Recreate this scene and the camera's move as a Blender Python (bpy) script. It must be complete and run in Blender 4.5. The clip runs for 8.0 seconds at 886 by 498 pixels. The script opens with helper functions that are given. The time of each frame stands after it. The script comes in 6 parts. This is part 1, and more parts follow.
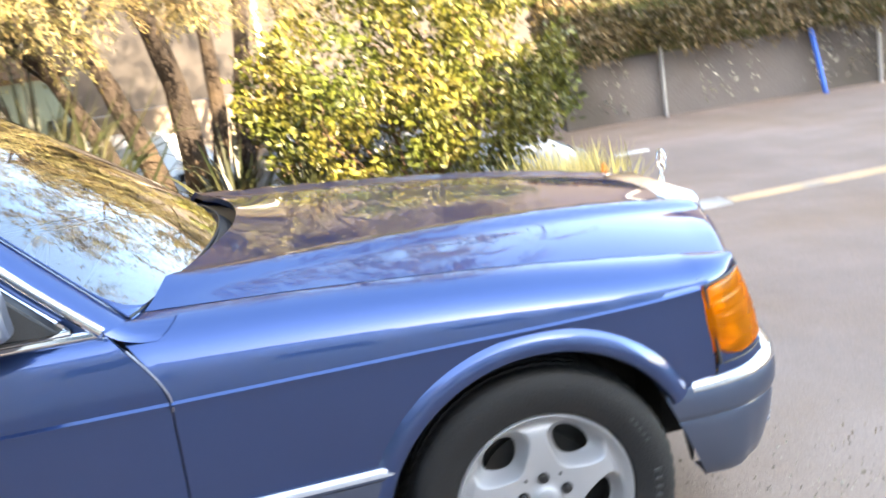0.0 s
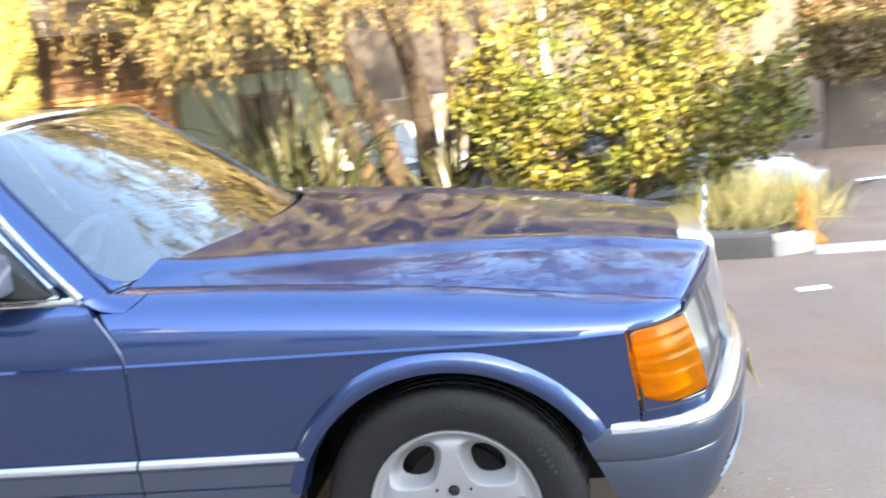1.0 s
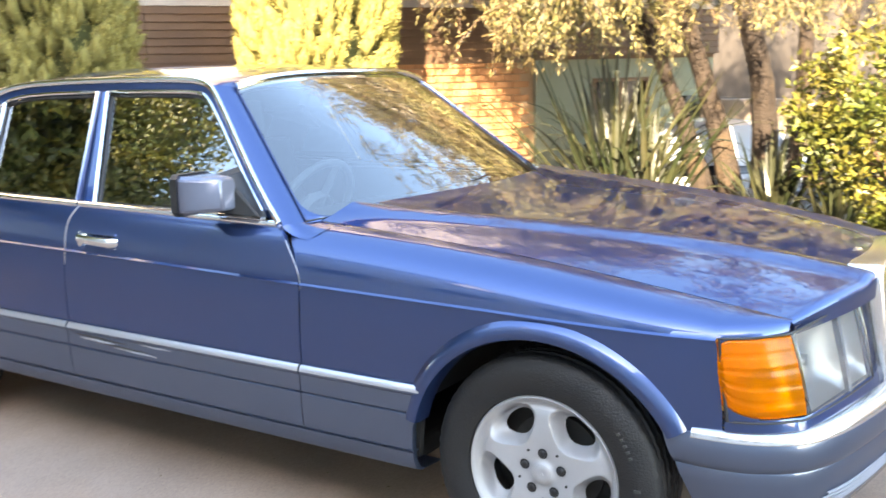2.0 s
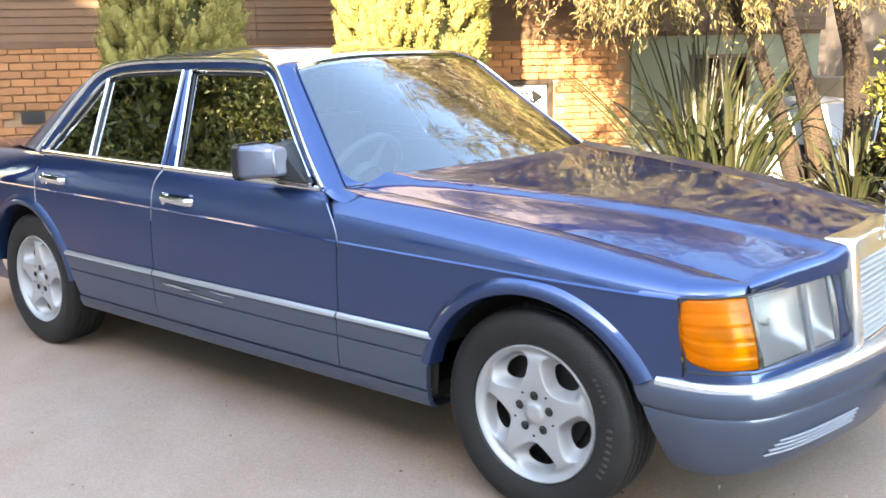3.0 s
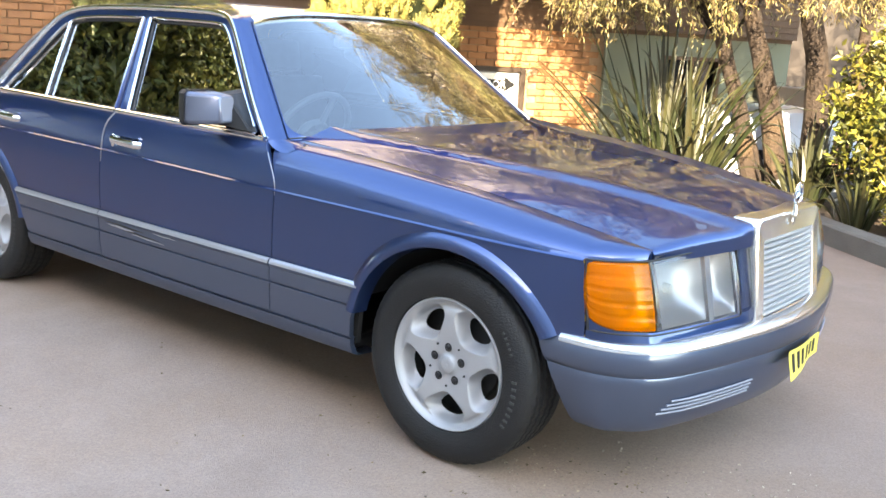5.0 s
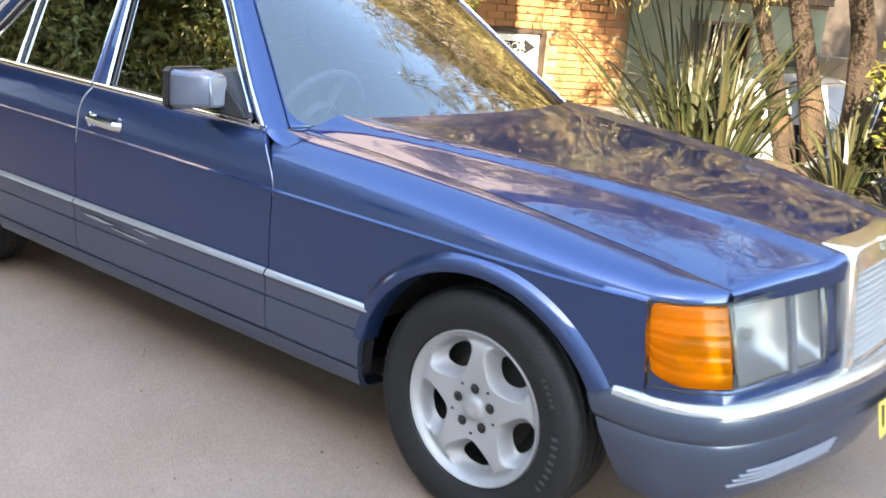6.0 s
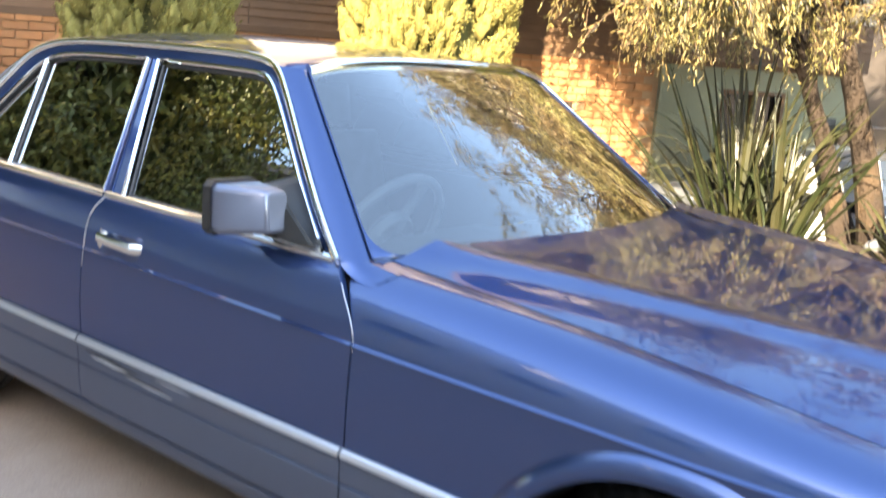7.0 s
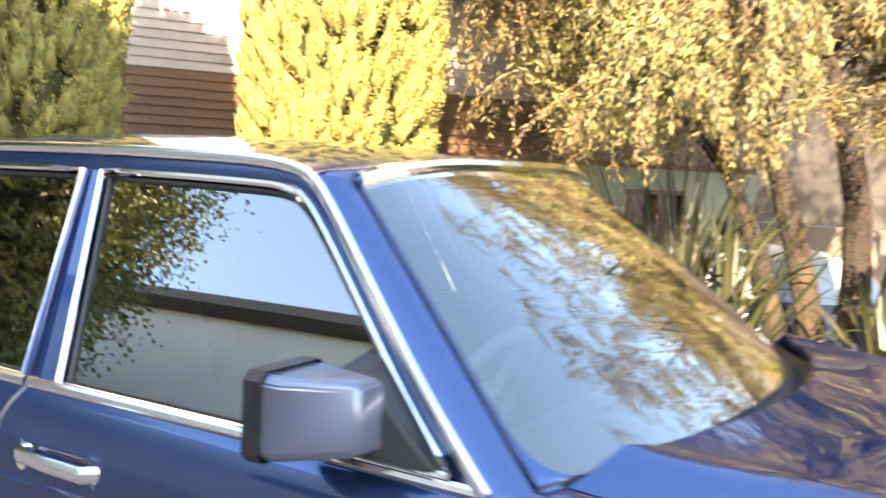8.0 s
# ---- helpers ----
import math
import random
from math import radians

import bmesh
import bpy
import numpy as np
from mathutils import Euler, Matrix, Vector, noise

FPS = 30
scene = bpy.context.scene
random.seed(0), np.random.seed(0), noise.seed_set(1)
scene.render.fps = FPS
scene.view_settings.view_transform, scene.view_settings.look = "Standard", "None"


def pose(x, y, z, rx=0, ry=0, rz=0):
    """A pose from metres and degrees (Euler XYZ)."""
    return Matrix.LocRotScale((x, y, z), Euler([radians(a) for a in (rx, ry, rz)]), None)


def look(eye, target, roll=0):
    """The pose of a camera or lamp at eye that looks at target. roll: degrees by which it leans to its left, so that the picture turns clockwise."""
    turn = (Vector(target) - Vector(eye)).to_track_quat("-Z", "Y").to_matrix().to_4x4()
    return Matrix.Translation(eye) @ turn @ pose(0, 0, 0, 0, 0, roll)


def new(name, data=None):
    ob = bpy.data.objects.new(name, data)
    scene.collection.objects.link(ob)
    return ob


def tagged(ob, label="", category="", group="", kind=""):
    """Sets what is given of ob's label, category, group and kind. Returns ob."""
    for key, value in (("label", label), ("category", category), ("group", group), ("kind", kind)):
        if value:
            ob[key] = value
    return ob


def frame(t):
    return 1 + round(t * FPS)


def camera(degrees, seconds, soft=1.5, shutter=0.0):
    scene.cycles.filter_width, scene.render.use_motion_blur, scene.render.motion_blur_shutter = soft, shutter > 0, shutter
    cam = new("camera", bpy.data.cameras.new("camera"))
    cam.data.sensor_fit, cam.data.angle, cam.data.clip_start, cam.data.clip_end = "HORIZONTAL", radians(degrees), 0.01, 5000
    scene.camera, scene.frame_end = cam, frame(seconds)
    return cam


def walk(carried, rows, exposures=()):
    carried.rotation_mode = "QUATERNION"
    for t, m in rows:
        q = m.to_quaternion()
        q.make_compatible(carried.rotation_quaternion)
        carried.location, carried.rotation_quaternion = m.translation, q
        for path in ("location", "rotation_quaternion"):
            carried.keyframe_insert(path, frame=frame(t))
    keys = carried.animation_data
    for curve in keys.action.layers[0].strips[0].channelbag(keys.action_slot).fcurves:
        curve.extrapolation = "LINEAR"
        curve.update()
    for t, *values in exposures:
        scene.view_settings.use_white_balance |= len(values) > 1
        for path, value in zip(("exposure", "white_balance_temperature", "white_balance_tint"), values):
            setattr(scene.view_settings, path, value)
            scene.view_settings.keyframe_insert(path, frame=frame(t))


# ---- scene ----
cam = camera(50.0, 8.0, 1.5, 0.5)
PATH = [
    (0, (-0.479, -2.823, 1.452), (-0.157, -0.906, 0.985), -9.21),
    (0.5, (-0.075, -2.969, 1.396), (0.024, -0.999, 1.067), -3.94),
    (1, (0.397, -2.989, 1.428), (0.079, -1.055, 1.032), -6.99),
    (1.5, (0.878, -3.025, 1.385), (0.061, -1.242, 0.991), -5.87),
    (2, (1.056, -2.988, 1.385), (0.004, -1.327, 1.017), -1.33),
    (2.2, (1.124, -3.002, 1.430), (0.006, -1.392, 1.030), -1.46),
    (3.3, (1.643, -3.132, 1.401), (0.372, -1.641, 0.997), -0.51),
    (3.5, (1.693, -3.150, 1.344), (0.425, -1.651, 0.966), 0.37),
    (4, (1.738, -3.168, 1.353), (0.490, -1.657, 0.954), 1.14),
    (4.5, (1.762, -3.136, 1.326), (0.524, -1.619, 0.919), 2.00),
    (4.7, (1.764, -3.154, 1.325), (0.540, -1.627, 0.911), 2.54),
    (5.8, (1.437, -2.816, 1.404), (0.248, -1.297, 0.878), 5.02),
    (6, (1.350, -2.749, 1.404), (0.156, -1.236, 0.870), 4.86),
    (6.5, (1.110, -2.590, 1.334), (-0.129, -1.093, 0.861), 3.87),
    (7, (0.613, -2.381, 1.427), (-0.589, -0.835, 1.021), 4.44),
    (7.5, (0.151, -2.222, 1.410), (-0.928, -0.556, 1.197), 5.41),
    (7.8, (-0.163, -2.109, 1.420), (-1.100, -0.360, 1.229), 4.92),
    (8, (-0.333, -1.980, 1.380), (-1.306, -0.237, 1.209), 3.05),
]
walk(cam, [(t, look(eye, target, roll)) for t, eye, target, roll in PATH], [(0.0, 3.88, 7500, 8), (1.2, 3.86, 7500, 8), (2.2, 3.88, 7500, 8), (4.0, 3.76, 7500, 8), (7.0, 3.6, 7500, 8), (8.0, 3.62, 7500, 8)])

# ---- sky and sun ----
SUN = Vector((0.40, -0.77, 0.42)).normalized()
world = bpy.data.worlds.new("sky")
scene.world = world
world.use_nodes = True
nt = world.node_tree
sky = nt.nodes.new("ShaderNodeTexSky")
sky.sky_type, sky.sun_disc = "NISHITA", False
sky.sun_elevation, sky.sun_rotation = math.asin(SUN.z), math.atan2(SUN.x, SUN.y)
bg = nt.nodes["Background"]
bg.inputs["Strength"].default_value = 0.15
nt.links.new(sky.outputs[0], bg.inputs[0])
sun = new("sun", bpy.data.lights.new("sun", "SUN"))
sun.data.energy, sun.data.angle, sun.data.color = 3.4, radians(0.5), (1.0, 0.86, 0.68)
sun.matrix_world = look(SUN * 50, (0, 0, 0))

# ---- building helpers ----
def mesh_of(bm, mat, smooth=True, sharp=35):
    me = bpy.data.meshes.new("mesh")
    bmesh.ops.recalc_face_normals(bm, faces=bm.faces)
    bm.to_mesh(me)
    bm.free()
    for m in (mat if isinstance(mat, (list, tuple)) else [mat]):
        me.materials.append(m)
    if smooth:
        me.shade_smooth()
        me.set_sharp_from_angle(angle=radians(sharp))
    return me


def part(name, bm, mat, parent, label="", smooth=True, sharp=35):
    """Links a bmesh as one mesh object under a thing or a part."""
    ob = new(name, mesh_of(bm, mat, smooth, sharp))
    ob.parent = parent
    if label:
        tagged(ob, label)
    return ob


def thing(name, label, category, m=None, group="", kind=""):
    ob = new(name)
    ob.empty_display_size = 0.1
    if m is not None:
        ob.matrix_world = m
    return tagged(ob, label, category, group, kind)


def raw(name, verts, faces, mat, parent=None, smooth=False):
    me = bpy.data.meshes.new(name)
    me.from_pydata([tuple(v) for v in verts], [], faces)
    me.materials.append(mat)
    if smooth:
        me.shade_smooth()
    ob = new(name, me)
    ob.parent = parent
    return ob


def knots(*pts):
    """Smooth curve through (x, value) pairs (Hermite, monotone in feel)."""
    xs, ys = [p[0] for p in pts], [p[1] for p in pts]
    if xs[0] > xs[-1]:
        xs, ys = xs[::-1], ys[::-1]
    n = len(xs)
    sl = [(ys[i + 1] - ys[i]) / (xs[i + 1] - xs[i]) for i in range(n - 1)]
    t = [sl[0]] + [0 if sl[i - 1] * sl[i] < 0 else (sl[i - 1] + sl[i]) / 2 for i in range(1, n - 1)] + [sl[-1]]
    def f(x):
        if x <= xs[0]:
            return ys[0]
        if x >= xs[-1]:
            return ys[-1]
        i = max(k for k in range(n - 1) if xs[k] <= x)
        h = xs[i + 1] - xs[i]
        u = (x - xs[i]) / h
        return (2 * u**3 - 3 * u**2 + 1) * ys[i] + (u**3 - 2 * u**2 + u) * h * t[i] + (3 * u**2 - 2 * u**3) * ys[i + 1] + (u**3 - u**2) * h * t[i + 1]
    return f


def lerp(a, b, t):
    return a + (b - a) * t


def grid_bm(rows, closed=False, bm=None, rim=None):
    """Faces over rows of points. rim: a vector function of a border point that gives its turned-in edge."""
    bm = bm or bmesh.new()
    v = [[bm.verts.new(p) for p in r] for r in rows]
    for i in range(len(v) - 1):
        m = len(v[i])
        for j in range(m if closed else m - 1):
            q = [v[i][j], v[i][(j + 1) % m], v[i + 1][(j + 1) % m], v[i + 1][j]]
            q = [a for k, a in enumerate(q) if a not in q[:k]]
            if len(q) > 2:
                try:
                    bm.faces.new(q)
                except ValueError:
                    pass
    if rim:
        edge = v[0] + [r[-1] for r in v[1:-1]] + v[-1][::-1] + [r[0] for r in v[-2:0:-1]]
        inner = [bm.verts.new(Vector(a.co) + Vector(rim(a.co))) for a in edge]
        n = len(edge)
        for i in range(n):
            bm.faces.new([edge[i], edge[(i + 1) % n], inner[(i + 1) % n], inner[i]])
    return bm


def block(bm, x0, x1, y0, y1, z0, z1, bevel=0.0, segs=2, m=None):
    """A bevelled block added to bm."""
    r = bmesh.ops.create_cube(bm, size=1)["verts"]
    for v in r:
        v.co = Vector((lerp(x0, x1, v.co.x + 0.5), lerp(y0, y1, v.co.y + 0.5), lerp(z0, z1, v.co.z + 0.5)))
    if bevel:
        es = list({e for v in r for e in v.link_edges})
        b = bmesh.ops.bevel(bm, geom=es, offset=bevel, segments=segs, profile=0.6, affect="EDGES")
        r = b["verts"]
    if m is not None:
        bmesh.ops.transform(bm, matrix=m, verts=list({v for v in r}))
    return bm


def tube(path, radius, bm=None, segs=8, closed=False, flat=1.0, cap=True):
    """A tube along points. radius: number or function of 0..1. flat squeezes it along its second axis."""
    bm = bm or bmesh.new()
    pts = [Vector(p) for p in path]
    n = len(pts)
    rings = []
    for i, p in enumerate(pts):
        d = (pts[(i + 1) % n] - pts[i - 1]) if closed else (pts[min(i + 1, n - 1)] - pts[max(i - 1, 0)])
        d.normalize()
        up = Vector((0, 0, 1)) if abs(d.z) < 0.95 else Vector((1, 0, 0))
        s = d.cross(up).normalized()
        u = s.cross(d)
        r = radius(i / max(n - 1, 1)) if callable(radius) else radius
        rings.append([p + (s * math.cos(a) * flat + u * math.sin(a)) * r for a in (2 * math.pi * k / segs for k in range(segs))])
    if closed:
        rings.append(rings[0])
    v = [[bm.verts.new(p) for p in r] for r in (rings[:-1] if closed else rings)]
    if closed:
        v.append(v[0])
    for i in range(len(v) - 1):
        for j in range(segs):
            bm.faces.new([v[i][j], v[i][(j + 1) % segs], v[i + 1][(j + 1) % segs], v[i + 1][j]])
    if cap and not closed:
        bm.faces.new(v[0][::-1])
        bm.faces.new(v[-1])
    return bm


def lathe(profile, bm=None, segs=48, m=None):
    """Turns (radius, height) points round the z axis."""
    bm = bm or bmesh.new()
    rows = []
    for r, h in profile:
        ring = [Vector((r * math.cos(a), r * math.sin(a), h)) for a in (2 * math.pi * k / segs for k in range(segs))]
        rows.append([m @ p for p in ring] if m is not None else ring)
    return grid_bm(rows, closed=True, bm=bm)


def sweep(path, profile, bm=None, closed_profile=False):
    """Sweeps (outward, z) profile points along plan points with outward normals: (x, y, nx, ny)."""
    rows = [[(x + nx * d, y + ny * d, z) for d, z in profile] for x, y, nx, ny in path]
    return grid_bm(rows, closed=closed_profile, bm=bm)


def mirrored(bm):
    for v in bm.verts:
        v.co.y = -v.co.y
    return bm

# ---- materials ----
def material(name, base, rough=0.5, metal=0.0, scale=6.0, vary=0.25, bump=0.0, fine=60.0, coat=0.0, rand=0.0, spec=0.5, second=None, mask=(0.45, 0.6), edge=None):
    """Principled surface with variation at two scales, and a bump from the finer one."""
    m = bpy.data.materials.new(name)
    m.use_nodes = True
    n, l = m.node_tree.nodes, m.node_tree.links
    p = n["Principled BSDF"]
    p.inputs["Roughness"].default_value, p.inputs["Metallic"].default_value = rough, metal
    p.inputs["Coat Weight"].default_value, p.inputs["Coat Roughness"].default_value = coat, 0.03
    p.inputs["Specular IOR Level"].default_value = spec
    if edge:
        p.inputs["Coat IOR"].default_value = 1.56
        p.inputs["Specular Tint"].default_value = (*edge, 1)
    geo = n.new("ShaderNodeNewGeometry")
    def noise_at(s, detail):
        t = n.new("ShaderNodeTexNoise")
        t.inputs["Scale"].default_value, t.inputs["Detail"].default_value = s, detail
        l.new(geo.outputs["Position"], t.inputs["Vector"])
        return t
    a, b = noise_at(scale, 4), noise_at(fine, 3)
    def mix(fac, x, y, kind="MIX"):
        k = n.new("ShaderNodeMix")
        k.data_type, k.blend_type = "RGBA", kind
        for sock, v in ((0, fac), (6, x), (7, y)):
            if hasattr(v, "links"):
                l.new(v, k.inputs[sock])
            elif sock:
                k.inputs[sock].default_value = (*v, 1)
            else:
                k.inputs[sock].default_value = v
        return k.outputs[2]
    col = mix(a.outputs["Fac"], tuple(c * (1 - vary) for c in base), tuple(min(1, c * (1 + vary)) for c in base))
    grain = mix(b.outputs["Fac"], (1 - vary * 0.6,) * 3, (1 + vary * 0.3,) * 3)
    col = mix(1.0, col, grain, "MULTIPLY")
    if second:
        c = noise_at(scale * 0.35, 6)
        r = n.new("ShaderNodeMapRange")
        r.inputs[1].default_value, r.inputs[2].default_value = mask
        l.new(c.outputs["Fac"], r.inputs[0])
        col = mix(r.outputs[0], col, second)
    if rand:
        info = n.new("ShaderNodeObjectInfo")
        isl = n.new("ShaderNodeMath")
        isl.operation = "ADD"
        l.new(info.outputs["Random"], isl.inputs[0])
        l.new(geo.outputs["Random Per Island"], isl.inputs[1])
        fr = n.new("ShaderNodeMath")
        fr.operation = "FRACT"
        l.new(isl.outputs[0], fr.inputs[0])
        shade = mix(fr.outputs[0], (1 - rand,) * 3, (1 + rand,) * 3)
        col = mix(1.0, col, shade, "MULTIPLY")
    l.new(col, p.inputs["Base Color"])
    if bump:
        bp = n.new("ShaderNodeBump")
        bp.inputs["Strength"].default_value, bp.inputs["Distance"].default_value = bump, 0.02
        l.new(b.outputs["Fac"], bp.inputs["Height"])
        l.new(bp.outputs[0], p.inputs["Normal"])
    return m


def leaf_material(name, base, second, trans=0.35, rough=0.45, rand=0.5):
    """Leaves: colour changes from leaf to leaf, and light shines through."""
    m = material(name, base, rough, scale=4.5, vary=0.3, fine=40, rand=rand, second=second, mask=(0.42, 0.62))
    n, l = m.node_tree.nodes, m.node_tree.links
    p = n["Principled BSDF"]
    t = n.new("ShaderNodeBsdfTranslucent")
    l.new(p.inputs["Base Color"].links[0].from_socket, t.inputs["Color"])
    s = n.new("ShaderNodeMixShader")
    s.inputs[0].default_value = trans
    l.new(p.outputs[0], s.inputs[1])
    l.new(t.outputs[0], s.inputs[2])
    l.new(s.outputs[0], n["Material Output"].inputs[0])
    return m


def glass_material(name, tint, rough=0.0, gloss=1.0, milk=0.0, haze=(0.82, 0.83, 0.84)):
    """Thin pane: clear tinted see-through, with a mirror reflection that grows at a slant."""
    m = bpy.data.materials.new(name)
    m.use_nodes = True
    n, l = m.node_tree.nodes, m.node_tree.links
    n.remove(n["Principled BSDF"])
    t, g, s, f = n.new("ShaderNodeBsdfTransparent"), n.new("ShaderNodeBsdfGlossy"), n.new("ShaderNodeMixShader"), n.new("ShaderNodeFresnel")
    t.inputs[0].default_value, g.inputs["Roughness"].default_value, f.inputs["IOR"].default_value = (*tint, 1), rough, 1.6
    k = n.new("ShaderNodeMath")
    k.operation, k.use_clamp = "MULTIPLY", True
    k.inputs[1].default_value = gloss
    l.new(f.outputs[0], k.inputs[0])
    l.new(k.outputs[0], s.inputs[0])
    base = t.outputs[0]
    if milk:
        d, q = n.new("ShaderNodeBsdfDiffuse"), n.new("ShaderNodeMixShader")
        d.inputs[0].default_value, q.inputs[0].default_value = (*haze, 1), milk
        l.new(base, q.inputs[1])
        l.new(d.outputs[0], q.inputs[2])
        base = q.outputs[0]
    l.new(base, s.inputs[1])
    l.new(g.outputs[0], s.inputs[2])
    l.new(s.outputs[0], n["Material Output"].inputs[0])
    return m


PAINT = material("blue_paint", (0.033, 0.066, 0.178), 0.29, 0.80, 1.2, 0.06, 0.0, 900, coat=1.0, spec=0.0, edge=(0.06, 0.09, 0.2))
CLAD = material("grey_blue_paint", (0.088, 0.114, 0.175), 0.33, 0.75, 1.5, 0.08, 0.0, 700, coat=0.9, spec=0.1, edge=(0.15, 0.2, 0.3))
CHROME = material("chrome", (0.8, 0.8, 0.8), 0.08, 1.0, 3, 0.05)
ALLOY = material("silver_alloy", (0.36, 0.36, 0.365), 0.48, 0.3, 8, 0.06, 0.02, 300, coat=0.15)
BRIGHT = material("bright_trim", (0.50, 0.50, 0.54), 0.3, 0.8, 8, 0.06)
MIRROR_PAINT = material("mirror_housing_paint", (0.13, 0.145, 0.20), 0.3, 0.6, 6, 0.05, coat=0.6)
RUBBER = material("tyre_rubber", (0.012, 0.012, 0.0125), 0.58, 0, 14, 0.3, 0.2, 180, spec=0.4)
BLACK = material("black_plastic", (0.012, 0.012, 0.013), 0.5, 0, 20, 0.3, 0.1, 200)
VOID = material("dark_underside", (0.01, 0.01, 0.01), 0.9, 0, 6, 0.4)
DUSTY = material("wheel_dust", (0.03, 0.028, 0.026), 0.8, 0, 8, 0.4)
GREYPLAS = material("grey_plastic", (0.17, 0.18, 0.22), 0.45, 0, 12, 0.1, 0.05, 300)
SEAT = material("grey_blue_cloth", (0.10, 0.11, 0.14), 0.85, 0, 20, 0.2, 0.3, 400)
DASH = material("dash_vinyl", (0.035, 0.04, 0.055), 0.65, 0, 12, 0.15, 0.3, 500)
SILVER = material("lamp_reflector", (0.36, 0.36, 0.37), 0.36, 0.7, 6, 0.05)
GRILLE_CHROME = material("grille_chrome", (0.82, 0.82, 0.82), 0.16, 0.95, 3, 0.05)
BAR = material("grille_bar_metal", (0.40, 0.40, 0.40), 0.4, 0.4, 8, 0.06)
WS_GLASS = glass_material("windscreen_glass", (0.55, 0.64, 0.62), gloss=3.5)
SIDE_GLASS = glass_material("side_glass", (0.22, 0.27, 0.26), gloss=4.5)
LAMP_GLASS = glass_material("lamp_glass", (0.93, 0.94, 0.95), rough=0.12, milk=0.13, haze=(0.5, 0.5, 0.5))
STRIP = material("bumper_strip_metal", (0.56, 0.56, 0.58), 0.16, 0.9, 5, 0.08)
SLAT = material("pale_grey_plastic", (0.22, 0.23, 0.27), 0.45, 0, 12, 0.1, 0.05, 300)
FADED = material("faded_marks", (0.035, 0.035, 0.035), 0.6)
YELLOW = material("plate_yellow", (0.78, 0.62, 0.12), 0.4, 0, 5, 0.1)
INK = material("black_ink", (0.01, 0.01, 0.01), 0.5)
AMBER = glass_material("amber_lens", (1.0, 0.44, 0.01), rough=0.04, gloss=0.4, milk=0.35, haze=(0.88, 0.24, 0.0))
AMBER_BOWL = material("amber_reflector", (0.95, 0.70, 0.10), 0.35, 0.1, 8, 0.1)

# ---- the car: nose to +x, its right side to -y, front axle over x = 0 ----
WHEELBASE, TYRE_R, ARCH_R, ARCH_Z = 2.935, 0.328, 0.385, 0.33
plan_w = knots((-4.1, 0.80), (-3.9, 0.85), (-3.4, 0.885), (-2.9, 0.90), (-1.5, 0.91), (-0.7, 0.908), (-0.2, 0.902), (0.1, 0.89), (0.3, 0.866), (0.44, 0.832))
belly = knots((0.2, -0.055), (0.3, -0.022), (0.5, -0.006), (0.62, 0.0), (0.72, 0.0), (0.8, -0.004))
char_z = knots((-4.1, 0.80), (-1.7, 0.79), (-0.77, 0.776), (0.0, 0.763), (0.44, 0.748))
hood_y = knots((-0.8, 0.755), (-0.3, 0.752), (0.0, 0.745), (0.3, 0.725), (0.58, 0.70))
hood_z = knots((-0.8, 0.942), (-0.4, 0.915), (0.0, 0.876), (0.3, 0.832), (0.5, 0.798), (0.58, 0.784))
belt_y = knots((-4.1, 0.70), (-3.3, 0.765), (-2.84, 0.835), (-0.87, 0.842))
belt_z = knots((-4.1, 0.93), (-3.3, 0.955), (-2.8, 0.962), (-1.8, 0.952), (-0.87, 0.936))
crown_z = knots((-0.8, 0.988), (-0.3, 0.958), (0.2, 0.917), (0.5, 0.874), (0.72, 0.830))
crease_y = knots((-0.8, 0.665), (-0.2, 0.52), (0.3, 0.395), (0.72, 0.295))
seam_a = knots((0.2, -0.782), (0.5, -0.776), (0.78, -0.768), (0.83, -0.785), (0.88, -0.82), (0.94, -0.872))
seam_b = knots((0.2, -1.86), (0.5, -1.862), (0.81, -1.848), (0.9, -1.832), (0.96, -1.79))
seam_c = knots((0.2, -2.44), (0.342, -2.49), (0.43, -2.53), (0.51, -2.575), (0.6, -2.70), (0.70, -2.79), (0.83, -2.804), (0.95, -2.75))
CORNER = [(0.44, 0.832), (0.48, 0.812), (0.52, 0.785), (0.55, 0.755), (0.572, 0.728)]
FRONT = CORNER + [(0.600, 0.63), (0.625, 0.52), (0.645, 0.41), (0.658, 0.335)]
GAP = 0.002


def side_w(x, z):
    return plan_w(x) + belly(z)


def over_char(x, t, fender):
    """The section above the body's side crease: t from 0 at the crease to 1 at the top edge; gives (y, z)."""
    w, zc = side_w(x, char_z(x)), char_z(x)
    ye, ze = (hood_y(x), hood_z(x)) if fender else (belt_y(x), belt_z(x))
    a, b = (w, zc), (ye, ze)
    p1 = (w - 0.006, lerp(zc, ze, 0.55))
    p2 = (lerp(w, ye, 0.42), ze - 0.005)
    k = ((1 - t) ** 3, 3 * t * (1 - t) ** 2, 3 * t * t * (1 - t), t**3)
    return tuple(k[0] * a[i] + k[1] * p1[i] + k[2] * p2[i] + k[3] * b[i] for i in (0, 1))


def arch_low(x, xc, floor_z):
    d = abs(x - xc)
    return max(floor_z, ARCH_Z + math.sqrt(max(0.0, ARCH_R**2 - d * d))) if d < ARCH_R else floor_z


